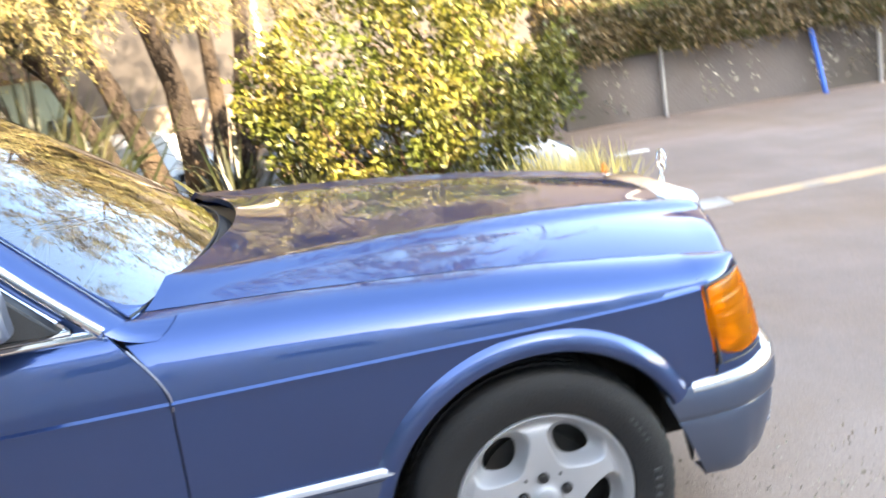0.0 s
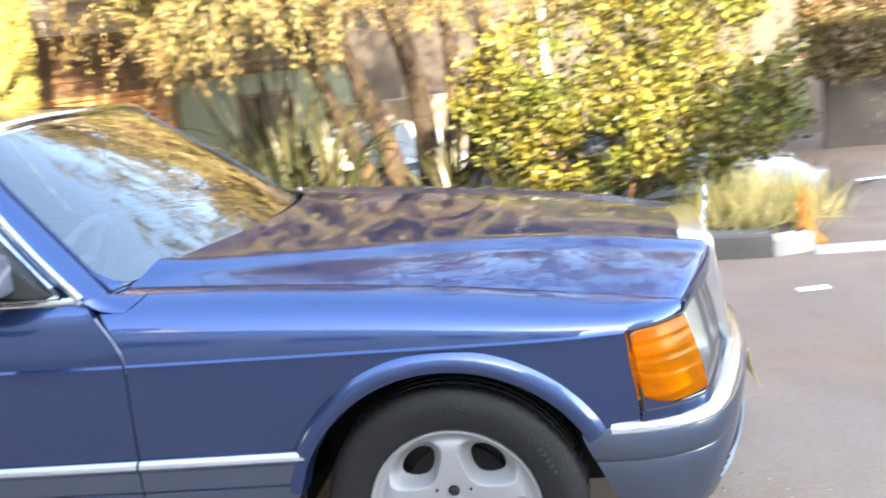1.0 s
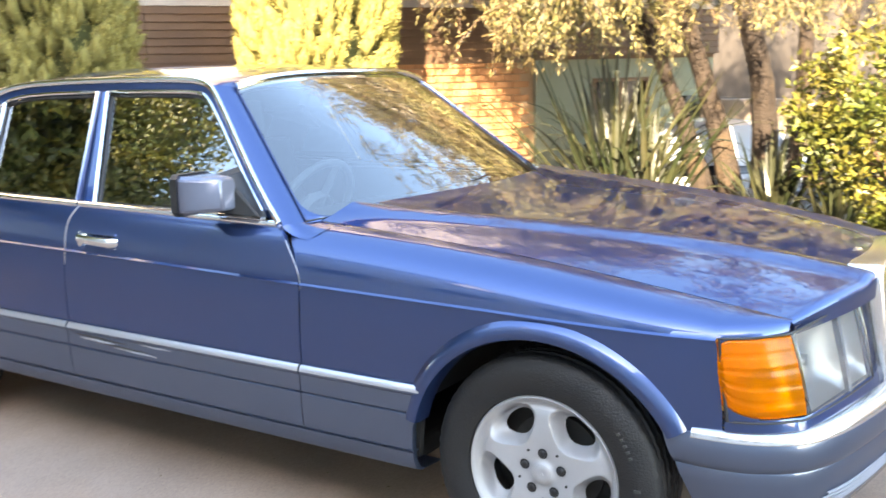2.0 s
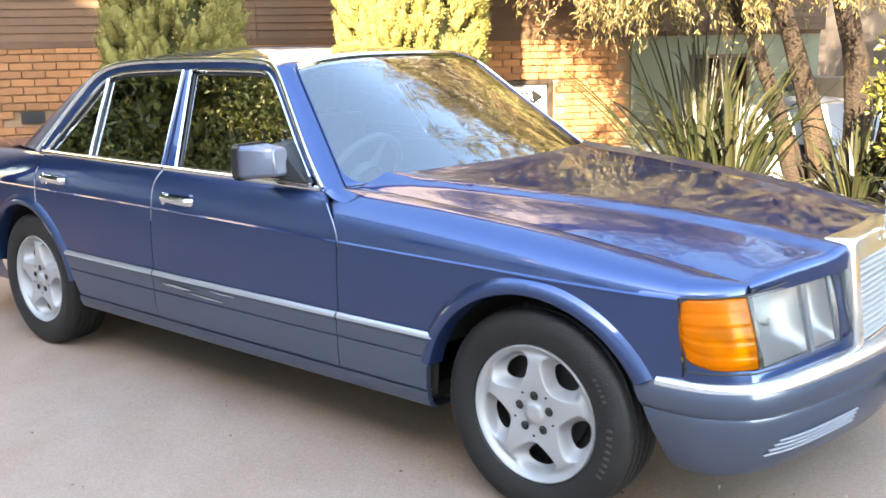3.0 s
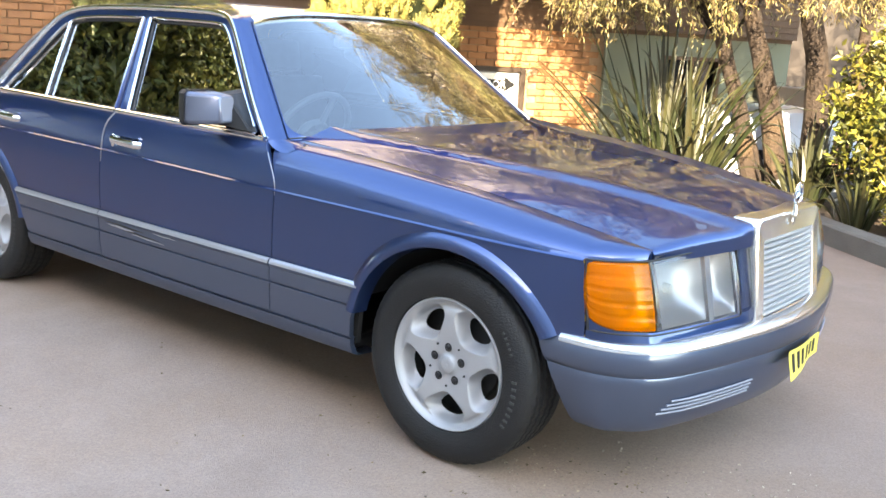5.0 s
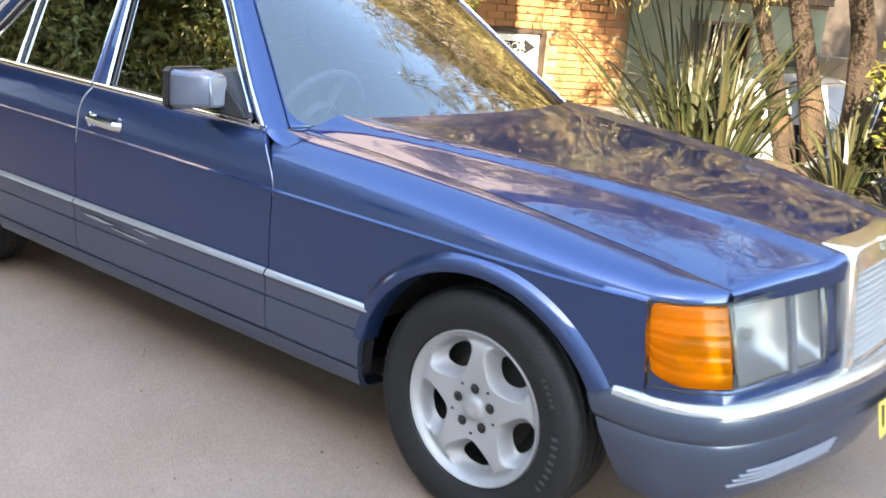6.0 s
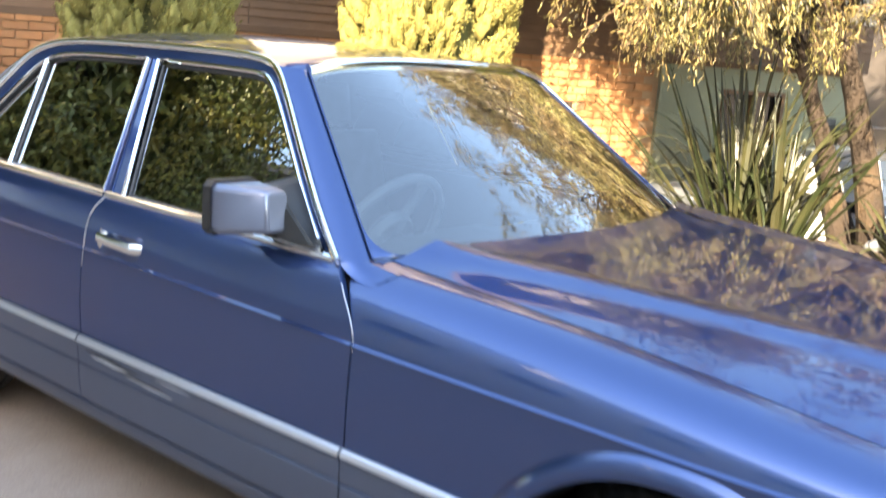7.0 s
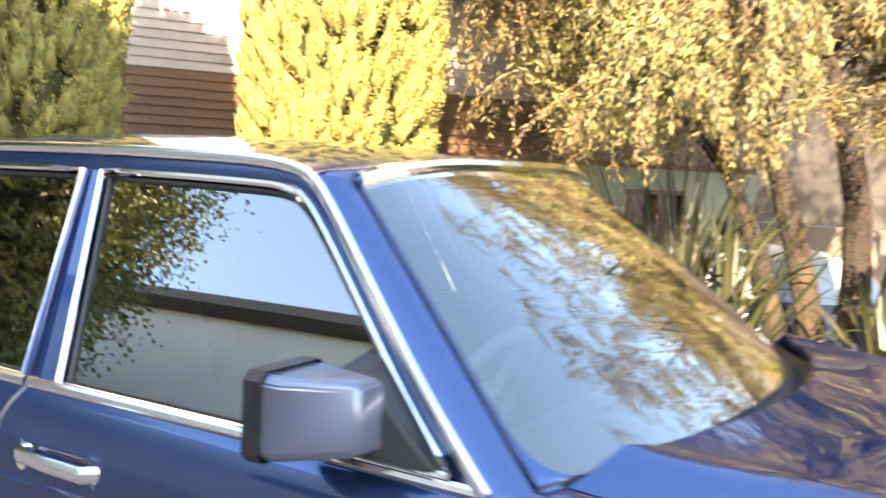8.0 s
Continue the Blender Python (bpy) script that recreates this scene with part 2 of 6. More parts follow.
def panel(x0, x1, floor_z, fender=False, xc=None, n=26, s=-1, inset=0.0, rim=True):
    """A piece of the body's side between two seams (functions of z), from the moulding or the wheel arch up to its top edge."""
    cols = [i / (n - 1) for i in range(n)]
    if xc is not None:
        cols = sorted(set(cols + [i / 59 for i in range(60)]))
    rows = []
    for c in cols:
        row = []
        xm = lerp(x0(0.7), x1(0.7), c)
        lo = arch_low(xm, xc, floor_z) if xc is not None else floor_z
        zc = char_z(xm)
        for k in range(9):
            z = lerp(lo, zc - 0.005, k / 8)
            x = lerp(x0(z), x1(z), c)
            if xc is not None:
                x = lerp(xm, x, max(0.0, (z - lo) / (zc - lo)))
                x = xm if abs(xm - xc) < ARCH_R + 0.05 else lerp(x0(z), x1(z), c)
            row.append((x, s * (side_w(x, z) - inset), z))
        for z, d in ((zc - 0.003, 0.006), (zc + 0.001, 0.006), (zc + 0.006, -0.001)):
            x = lerp(x0(z), x1(z), c)
            row.append((x, s * (side_w(x, z) + d - inset), z))
        for k in range(1, 11):
            t = 0.04 + 0.96 * k / 10
            y, z = over_char(xm, t, fender)
            x = lerp(x0(z), x1(z), c)
            y, z = over_char(x, t, fender)
            row.append((x, s * (y - inset), z))
        rows.append(row)
    if not rim:
        return grid_bm(rows), rows[-1]
    return grid_bm(rows, rim=lambda p: (0, -s * 0.02, -0.004 if p.z > 0.85 else 0))


def corner_normal(i, path):
    a, b = path[max(i - 1, 0)], path[min(i + 1, len(path) - 1)]
    d = Vector((b[0] - a[0], b[1] - a[1])).normalized()
    n = Vector((-d.y, d.x))
    return n if n.x + n.y > 0 else -n


def lamp_top(y):
    """The lamps' upper edge rises towards the grille."""
    return 0.752 + 0.024 * (0.832 - abs(y)) / 0.5


def band(path, z0, z1, s, off=0.0, depth=0.03, rows=2, bulge=0.0, ribs=0):
    """An upright band along a plan path, with turned-in edges; ribs makes ridges along it."""
    out = []
    m = rows * max(1, ribs) * (3 if ribs else 1)
    for k in range(m + 1):
        t = k / m
        d = bulge * (1 - (2 * t - 1) ** 2)
        if ribs:
            d -= 0.0022 * max(0.0, math.cos(2 * math.pi * ribs * t)) ** 10
        r = []
        for i, (x, y) in enumerate(path):
            n = corner_normal(i, path)
            r.append((x + n.x * (off + d), s * (y + n.y * (off + d)), lerp(z0, z1(y) if callable(z1) else z1, t)))
        out.append(r)
    return grid_bm(out, rim=lambda p: (-depth, -s * depth * 0.5, 0))


def raked(bm):
    """The nose leans back: its front face comes forward towards the bumper."""
    for v in bm.verts:
        w = max(0.0, min(1.0, (v.co.x - 0.38) / 0.12))
        v.co.x += (0.012 + 0.24 * max(0.0, min(0.19, 0.757 - v.co.z))) * w * w * (3 - 2 * w)
    return bm


def refine(path, k=4):
    """More points along a plan path (smooth)."""
    pts = []
    n = len(path)
    for i in range(n - 1):
        p0, p1, p2, p3 = (Vector(path[min(max(j, 0), n - 1)]) for j in (i - 1, i, i + 1, i + 2))
        for q in range(k):
            t = q / k
            pts.append(tuple(0.5 * (2 * p1 + (p2 - p0) * t + (2 * p0 - 5 * p1 + 4 * p2 - p3) * t * t + (3 * p1 - p0 - 3 * p2 + p3) * t**3)))
    return pts + [tuple(path[-1])]


def glass_y(z):
    return 0.842 - (z - 0.95) * 0.557


def on_side(x, z, s, off=0.0):
    return Vector((x, s * (glass_y(z) + off), z + off * 0.5))


DRIP = refine([(-0.872, 0.936), (-1.0, 1.037), (-1.14, 1.160), (-1.268, 1.275), (-1.344, 1.336), (-1.405, 1.360), (-1.52, 1.371), (-1.75, 1.374), (-2.0, 1.373), (-2.3, 1.366), (-2.47, 1.350), (-2.57, 1.318), (-2.63, 1.265), (-2.75, 1.10), (-2.845, 0.962)], 3)
PANE = refine([(-0.935, 0.950), (-1.04, 1.033), (-1.17, 1.148), (-1.29, 1.254), (-1.36, 1.308), (-1.415, 1.329), (-1.52, 1.334), (-1.75, 1.336), (-2.0, 1.335), (-2.28, 1.329), (-2.43, 1.315), (-2.505, 1.287), (-2.56, 1.24), (-2.67, 1.10), (-2.775, 0.966)], 3)


def screen_low(u):
    return Vector((-0.83 + 0.175 * (1 - u * u), 0.79 * u, 0.943 + 0.027 * (1 - u * u)))


def screen_top(u):
    return Vector((-1.308 + 0.065 * (1 - u * u), 0.567 * u, 1.348 + 0.040 * (1 - u**4)))


def rear_low(u):
    return Vector((-3.29 - 0.06 * (1 - u * u), 0.70 * u, 0.955 + 0.01 * (1 - u * u)))


def rear_top(u):
    return Vector((-2.64 - 0.03 * (1 - u * u), 0.56 * u, 1.345 + 0.05 * (1 - u**4)))


def pane_sheet(low, top, n=25, rows=9, bulge=0.02):
    g = []
    for k in range(rows):
        t = k / (rows - 1)
        g.append([low(u).lerp(top(u), t) + Vector((0.5, 0, 0.8)) * bulge * 4 * t * (1 - t) * (1 - u * u) for u in (2 * i / (n - 1) - 1 for i in range(n))])
    return grid_bm(g)


def build_wheel(car, x, s):
    """Tyre, five-hole alloy rim, bolts, cap, brake disc; the wheel's axis is along y."""
    m = pose(x, s * 0.768, TYRE_R, 90 if s < 0 else -90, 0, 0)
    prof = [(0.215, 0.085), (0.222, 0.098), (0.235, 0.103), (0.255, 0.108), (0.275, 0.109), (0.295, 0.106), (0.305, 0.100), (0.314, 0.096), (0.322, 0.088), (0.3255, 0.08)]
    for h in (0.062, 0.030, -0.006, -0.038):
        prof += [(0.328, h + 0.004), (0.320, h), (0.320, h - 0.008), (0.328, h - 0.012)]
    prof += [(0.3255, -0.085), (0.31, -0.1), (0.27, -0.109), (0.22, -0.095)]
    segs = 180
    bm = lathe(prof, segs=segs, m=m)
    bm.verts.ensure_lookup_table()
    # cross grooves cut into the tread blocks
    for k, v in enumerate(bm.verts):
        row, step = divmod(k, segs)
        r, h = prof[row]
        if r > 0.3195 and h > -0.08 and (step + row // 4) % 3 == 0:
            v.co = m @ (Matrix.Scale((r - 0.0028) / r, 4) @ (m.inverted() @ v.co) + Vector((0, 0, h * 0.0028 / r)))
    tyre = part("tyre", bm, RUBBER, car, "black rubber tyre with worn tread")
    # raised maker's marks that cannot be read, as plain bars on the sidewall
    for r0, r1, w, a in [(0.264, 0.281, 0.0045, -28 + k * 4.6) for k in range(8)] + [(0.268, 0.278, 0.004, 22 + k * 3.5) for k in range(5)]:
        bm = bmesh.new()
        block(bm, r0, r1, -w, w, 0.104, 0.1098, 0.001, 1, m @ pose(0, 0, 0, 0, 0, a))
        part("sidewall_mark", bm, FADED, tyre)
    # rim: polar sheet, pushed in at five holes
    bm = bmesh.new()
    segs = 480 if s < 0 else 160
    rad = [0.0, 0.012, 0.024, 0.030, 0.032, 0.040, 0.052, 0.064, 0.076, 0.086] + [0.092 + 0.0016 * k for k in range(66)] + [0.198, 0.203, 0.208, 0.213, 0.217, 0.219]
    face = knots((0, 0.088), (0.028, 0.088), (0.031, 0.083), (0.06, 0.082), (0.10, 0.086), (0.14, 0.088), (0.178, 0.084), (0.19, 0.076), (0.2, 0.08), (0.208, 0.094), (0.214, 0.096), (0.219, 0.086))
    grid, depth = [], []
    for r in rad:
        row, dr = [], []
        for k in range(segs):
            a = 2 * math.pi * k / segs
            th = (a + math.pi / 5 + math.pi / 2) % (2 * math.pi / 5) - math.pi / 5
            f = (abs((r - 0.145) / 0.046) ** 2.2 + abs(th / (0.41 + 2.2 * (r - 0.145))) ** 2.2) if r > 0.06 else 9
            d = max(0.0, min(1.0, (1.5 - f) / 1.15))
            d = d * d * (3 - 2 * d)
            row.append(m @ Vector((r * math.cos(a), r * math.sin(a), face(r) - 0.05 * d)))
            dr.append(d)
        grid.append(row)
        depth.append(dr)
    v = [[bm.verts.new(p) for p in r] for r in grid[1:]]
    c = bm.verts.new(grid[0][0])
    for k in range(segs):
        bm.faces.new([c, v[0][k], v[0][(k + 1) % segs]])
    for i in range(len(v) - 1):
        for k in range(segs):
            j = (k + 1) % segs
            if min(depth[i + 1][k], depth[i + 1][j], depth[i + 2][k], depth[i + 2][j]) < 0.93:
                bm.faces.new([v[i][k], v[i][j], v[i + 1][j], v[i + 1][k]])
    rim = part("rim", bm, ALLOY, car, "silver five-hole alloy rim", sharp=50)
    bm = lathe([(0.217, 0.088), (0.214, 0.05), (0.205, 0.02), (0.2, -0.09)], segs=60, m=m)
    part("rim_barrel", bm, DUSTY, rim)
    bm = lathe([(0.0, 0.0), (0.14, 0.0), (0.14, -0.02), (0.185, -0.03), (0.2, -0.03)], segs=48, m=m)
    part("brake_disc", bm, DUSTY, car, "dusty dark brake disc behind the rim")
    for k in range(5):
        a = math.pi / 2 + 2 * math.pi * k / 5
        bm = lathe([(0.0, 0.088), (0.006, 0.088), (0.0085, 0.086), (0.009, 0.07)], segs=10, m=m @ Matrix.Translation((0.056 * math.cos(a), 0.056 * math.sin(a), 0)))
        lathe([(0.009, 0.0835), (0.0145, 0.0838)], bm=bm, segs=14, m=m @ Matrix.Translation((0.056 * math.cos(a), 0.056 * math.sin(a), 0)))
        part("wheel_bolt", bm, BLACK, rim, "dark wheel bolt")
    for k in range(5):
        a = math.pi / 2 + 2 * math.pi * (k + 0.5) / 5
        bm = lathe([(0.0, 0.0862), (0.0035, 0.0862), (0.004, 0.08)], segs=8, m=m @ Matrix.Translation((0.072 * math.cos(a), 0.072 * math.sin(a), 0)))
        part("rim_hole", bm, BLACK, rim, "small dark hole in the rim")
    bm = lathe([(0.0, 0.0862), (0.021, 0.0860), (0.0235, 0.0885), (0.027, 0.0885), (0.0285, 0.082)], segs=30, m=m)
    for a in (90, 210, 330):
        tube([m @ Vector((0, 0, 0.0868)), m @ Vector((0.021 * math.cos(radians(a)), 0.021 * math.sin(radians(a)), 0.0868))], lambda t: 0.0036 - 0.0024 * t, bm=bm, segs=5)
    part("centre_cap", bm, ALLOY, rim)


def build_car():
    car = thing("car", "metallic blue four-door saloon with chrome trim parked on asphalt", "car")
    const = lambda v: (lambda z: v)
    off = lambda f, d: (lambda z: f(z) + d)
    for s in (-1, 1):
        # side panels
        bm, last = panel(off(seam_a, GAP), const(0.437), 0.515, True, 0.0, 40, s, rim=False)
        rows = []
        for i, (x, y) in enumerate(refine(CORNER, 3)):
            t = i / 12
            top = Vector((lerp(0.437, 0.575, t), lerp(hood_y(0.437), 0.70, t), lerp(hood_z(0.437), 0.785, t)))
            a, c1 = Vector((x, y, 0.754)), Vector((x, y, 0.776))
            c2 = Vector((lerp(x, top.x, 0.4), lerp(y, top.y, 0.4), top.z + 0.004))
            r = []
            for k in range(11):
                q = k / 10
                p = a * (1 - q) ** 3 + c1 * 3 * q * (1 - q) ** 2 + c2 * 3 * q * q * (1 - q) + top * q**3
                p.y *= s
                r.append(p if i else Vector(last[11 + k]))
            rows.append(r)
        for i in (1, 2, 3):
            rows[i] = [rows[0][k].lerp(rows[4][k], i / 4) * 0.5 + rows[i][k] * 0.5 for k in range(11)]
        grid_bm(rows, bm=bm)
        bmesh.ops.remove_doubles(bm, verts=bm.verts, dist=2e-4)
        fender = part("front_fender", raked(bm), PAINT, car)
        door = part("front_door", panel(off(seam_b, GAP), off(seam_a, -GAP), 0.515, n=40, s=s), PAINT, car, "front door with a scraped moulding" if s < 0 else "")
        rdoor = part("rear_door", panel(off(seam_c, GAP), off(seam_b, -GAP), 0.515, n=34, s=s), PAINT, car)
        quarter = part("rear_quarter_panel", panel(const(-4.02), off(seam_c, -GAP), 0.50, False, -WHEELBASE, 40, s), PAINT, car)
        # dark shell behind the seams
        part("inner_shell", panel(const(-2.55), const(-0.87), 0.30, False, None, 20, s, 0.024), VOID, car)
        part("inner_fender", panel(const(-0.86), const(0.40), 0.30, True, 0.0, 20, s, 0.026), VOID, car)
        # wheel arches: rolled flare and dark liner
        for xc, name in ((0.0, "front"), (-WHEELBASE, "rear")):
            rows = []
            for k in range(45):
                a = radians(lerp(26 if xc == 0 else 8, 166 if xc == 0 else 172, k / 44))
                if xc:
                    a = math.pi - a
                r = []
                for rr, d in ((0.372, -0.05), (0.374, 0.004), (0.379, 0.014), (0.39, 0.019), (0.404, 0.017), (0.418, 0.008), (0.430, -0.003)):
                    x, z = xc + rr * math.cos(a), ARCH_Z + rr * math.sin(a)
                    r.append((x, s * (side_w(max(-4.0, min(0.44, x)), z) + d), z))
                rows.append(r)
            part("wheel_arch", grid_bm(rows), PAINT, fender if xc == 0 else quarter, "rolled wheel arch lip")
            rows = [[(xc + 0.395 * math.cos(a), s * y, ARCH_Z + 0.38 * math.sin(a)) for y in (0.84, 0.8, 0.5, 0.42)] for a in (radians(22 + 136 * k / 24) for k in range(25))]
            part("arch_liner", grid_bm(rows), VOID, car)
            bm = bmesh.new()
            block(bm, xc - 0.4, xc + 0.4, s * 0.40, s * 0.44, 0.2, 0.75)
            part("inner_arch_wall", bm, VOID, car, smooth=False)
        # lower cladding, with a long groove, and the chrome-topped moulding
        def cladding(x0, x1, xc, owner):
            rows = []
            for i in range(30):
                c = i / 29
                r = []
                for z, d in ((0.325, 0.004), (0.335, 0.012), (0.40, 0.013), (0.442, 0.013), (0.446, 0.007), (0.450, 0.013), (0.49, 0.013), (0.503, 0.012), (0.505, 0.002)):
                    a, b = x0(z), x1(z)
                    if xc == 0.0:
                        b = -math.sqrt(max(0, 0.384**2 - max(0, z - ARCH_Z) ** 2))
                    elif xc is not None:
                        a = max(a, -WHEELBASE + math.sqrt(max(0, 0.384**2 - max(0, z - ARCH_Z) ** 2)))
                    x = lerp(a, b, c)
                    r.append((x, s * (side_w(x, z) + d), z))
                rows.append(r)
            part("lower_cladding", grid_bm(rows, rim=lambda p: (0, -s * 0.02, 0)), CLAD, owner, "greyer blue lower cladding")
        def moulding(a, b, owner):
            rows = [[(x, s * (side_w(x, 0.515) + d), z) for d, z in ((0.0, 0.500), (0.012, 0.502), (0.017, 0.508), (0.017, 0.518), (0.013, 0.526), (0.008, 0.530), (0.0, 0.533))] for x in (lerp(a, b, i / 20) for i in range(21))]
            m = part("side_moulding", grid_bm(rows, rim=lambda p: (0, -s * 0.012, 0)), CLAD, owner)
            rows = [[(x, s * (side_w(x, 0.515) + d), z) for d, z in ((0.0174, 0.513), (0.0195, 0.514), (0.0185, 0.519), (0.0145, 0.527), (0.009, 0.5315))] for x in (lerp(a, b, i / 20) for i in range(21))]
            part("chrome_strip", grid_bm(rows, rim=lambda p: (0, -s * 0.003, 0)), BRIGHT, m, "bright metal strip")
        cladding(off(seam_a, GAP), const(0), 0.0, fender)
        cladding(off(seam_b, GAP), off(seam_a, -GAP), None, door)
        cladding(off(seam_c, GAP), off(seam_b, -GAP), 1, rdoor)
        moulding(-0.772, -0.345, fender)
        moulding(-1.858, -0.779, door)
        moulding(-2.56, -1.865, rdoor)
        rows = [[(x, s * (side_w(x, 0.3) + d), z) for d, z in ((0.004, 0.326), (0.012, 0.322), (0.010, 0.30), (-0.006, 0.268), (-0.03, 0.258), (-0.12, 0.25))] for x in (lerp(-2.50, -0.386, i / 30) for i in range(31))]
        part("sill", grid_bm(rows, rim=lambda p: (0, -s * 0.02, 0)), CLAD, car, "greyer blue rocker sill")
        # bright door edges along the seams
        for seam, z0, z1, rr, owner in ((seam_b, 0.74, 0.945, 0.0036, door), (seam_c, 0.53, 0.90, 0.0032, rdoor), (seam_a, 0.76, 0.90, 0.002, door)):
            pts = []
            for k in range(19):
                z = lerp(z0, z1, k / 18)
                x = seam(z)
                w = side_w(x, z)
                if z > char_z(x):
                    w = min((over_char(x, q / 60, False) for q in range(61)), key=lambda c: abs(c[1] - z))[0]
                pts.append((x + (0.003 if seam is not seam_c else -0.003), s * (w + 0.0006), z))
            part("door_edge_trim", tube(pts, lambda t: rr * (0.35 + 0.65 * min(1.0, t * 2.5)), segs=6), BRIGHT, owner, "bright door edge")
        # greenhouse side
        rows = [[on_side(*a, s, 0.004), on_side(lerp(a[0], b[0], 0.35), lerp(a[1], b[1], 0.35), s, 0.006), on_side(lerp(a[0], b[0], 0.8), lerp(a[1], b[1], 0.8), s, 0.0), on_side(*b, s, -0.004)] for a, b in zip(DRIP, PANE)]
        part("door_frame", grid_bm(rows), PAINT, car, "painted upper door frames")
        part("drip_moulding", tube([on_side(x, z, s, 0.012) for x, z in DRIP], 0.0125 if s < 0 else 0.008, segs=10, flat=0.7), CHROME, car, "chrome drip moulding")
        # panes: front, rear, rear quarter
        nb, nf, nr, nt = (-1.745, 0.952), (-1.885, 1.335), (-1.945, 1.335), (-1.84, 0.954)
        div_lo, div_hi = (-2.395, 0.960), (-2.49, 1.295)
        frontp = [p for p in PANE if p[0] > -1.87] + [nf, nb]
        rearp = [nt, nr] + [p for p in PANE if -2.48 < p[0] < -1.96] + [div_hi, div_lo]
        quarterp = [div_lo, div_hi] + [p for p in PANE if p[0] < -2.5]
        for name, poly, owner in (("front_side_window", frontp, door), ("rear_side_window", rearp, rdoor), ("quarter_window", quarterp, rdoor)):
            bm = bmesh.new()
            bm.faces.new([bm.verts.new(on_side(x, z, s, -0.008)) for x, z in poly])
            w = part(name, bm, SIDE_GLASS, owner, "tinted window pane", smooth=False)
            part("window_trim", tube([on_side(x, z, s, 0.004) for x, z in poly], 0.008, segs=8, closed=True), CHROME, w, "chrome window trim")
            part("window_seal", tube([on_side(lerp(x, sum(p[0] for p in poly) / len(poly), 0.035), lerp(z, 1.12, 0.05), s, -0.006) for x, z in poly], 0.006, segs=6, closed=True), BLACK, w, "black rubber seal")
        # B pillar
        rows = [[on_side(lerp(nb[0], nf[0], t) - 0.004, lerp(0.945, 1.335, t), s, 0.003), on_side(lerp(lerp(nb[0], nt[0], 0.45), lerp(nf[0], nr[0], 0.45), t), lerp(0.945, 1.335, t), s, 0.007), on_side(lerp(lerp(nb[0], nt[0], 0.5), lerp(nf[0], nr[0], 0.5), t), lerp(0.945, 1.335, t), s, -0.003), on_side(lerp(lerp(nb[0], nt[0], 0.55), lerp(nf[0], nr[0], 0.55), t), lerp(0.945, 1.335, t), s, 0.007), on_side(lerp(nt[0], nr[0], t) + 0.004, lerp(0.945, 1.335, t), s, 0.003)] for t in (i / 8 for i in range(9))]
        part("centre_pillar", grid_bm(rows), PAINT, car)
        # belt chrome
        for a, b, owner in ((-0.875, -1.80, door), (-1.81, -2.80, rdoor)):
            part("belt_trim", tube([(x, s * (belt_y(x) + 0.003), belt_z(x) + 0.002) for x in (lerp(a, b, i / 14) for i in range(15))], 0.0115, segs=10), CHROME, owner, "chrome belt trim")
        # A and C pillars
        na = next(i for i, p in enumerate(DRIP) if p[0] < -1.375)
        rows = []
        for i in range(na + 1):
            t = i / na
            a, b = on_side(*DRIP[i], s, 0.002), screen_low(s).lerp(screen_top(s), t)
            mid = (a + b) / 2 + Vector((0.012, s * 0.012, 0.006))
            q = [a * (1 - k) ** 2 + mid * 2 * k * (1 - k) + b * k * k for k in (0, 0.15, 0.3, 0.5, 0.7, 0.85, 1)]
            rows.append(q)
        part("front_pillar", grid_bm(rows), PAINT, car, "painted windscreen pillar")
        part("screen_gasket", tube([screen_low(s).lerp(screen_top(s), t) + Vector((0.004, 0, 0.004)) for t in (i / 12 for i in range(13))], 0.0028, segs=8), PAINT, car)
        nc = next(i for i, p in enumerate(DRIP) if p[0] < -2.47)
        rows = []
        for i in range(nc, len(DRIP)):
            t = (i - nc) / (len(DRIP) - 1 - nc)
            a, b = on_side(*DRIP[i], s, 0.002), rear_top(s).lerp(rear_low(s), t)
            mid = (a + b) / 2 + Vector((-0.03, s * 0.035, 0.02))
            rows.append([a * (1 - k) ** 2 + mid * 2 * k * (1 - k) + b * k * k for k in (0, 0.12, 0.25, 0.4, 0.55, 0.7, 0.85, 1)])
        part("rear_pillar", grid_bm(rows), PAINT, car, "painted rear roof pillar")
        # lamps
        path = refine(CORNER, 4)
        rows = []
        fine = refine(CORNER, 6)
        for k in range(31):
            t = k / 30
            r = []
            for i, (x, y) in enumerate(fine):
                n = corner_normal(i, fine)
                q = i / (len(fine) - 1) * 0.17
                low = 0.566 + (0.05 - math.sqrt(max(0, 0.05**2 - max(0, 0.05 - q) ** 2)))
                z = lerp(low, lamp_top(y) - (0.028 - math.sqrt(max(0, 0.028**2 - max(0, 0.028 - q) ** 2))), t)
                d = 0.006 + 0.008 * (1 - (2 * t - 1) ** 2) - 0.0022 * max(0.0, math.cos(2 * math.pi * 5 * t)) ** 12
                r.append((x + n.x * d, s * (y + n.y * d), z))
            rows.append(r)
        corner = []
        for i, (x, y) in enumerate(fine):
            n, q = corner_normal(i, fine), i / (len(fine) - 1) * 0.17
            if q < 0.055:
                low = 0.566 + (0.05 - math.sqrt(max(0, 0.05**2 - max(0, 0.05 - q) ** 2)))
                top = lamp_top(y) - (0.028 - math.sqrt(max(0, 0.028**2 - max(0, 0.028 - q) ** 2)))
                corner.append((x + n.x * 0.004, s * (y + n.y * 0.004), low, top, lamp_top(y)))
        bm = grid_bm([[(x, y, 0.553), (x, y, low + 0.002)] for x, y, low, top, up in corner])
        part("lamp_surround", raked(bm), PAINT, car)
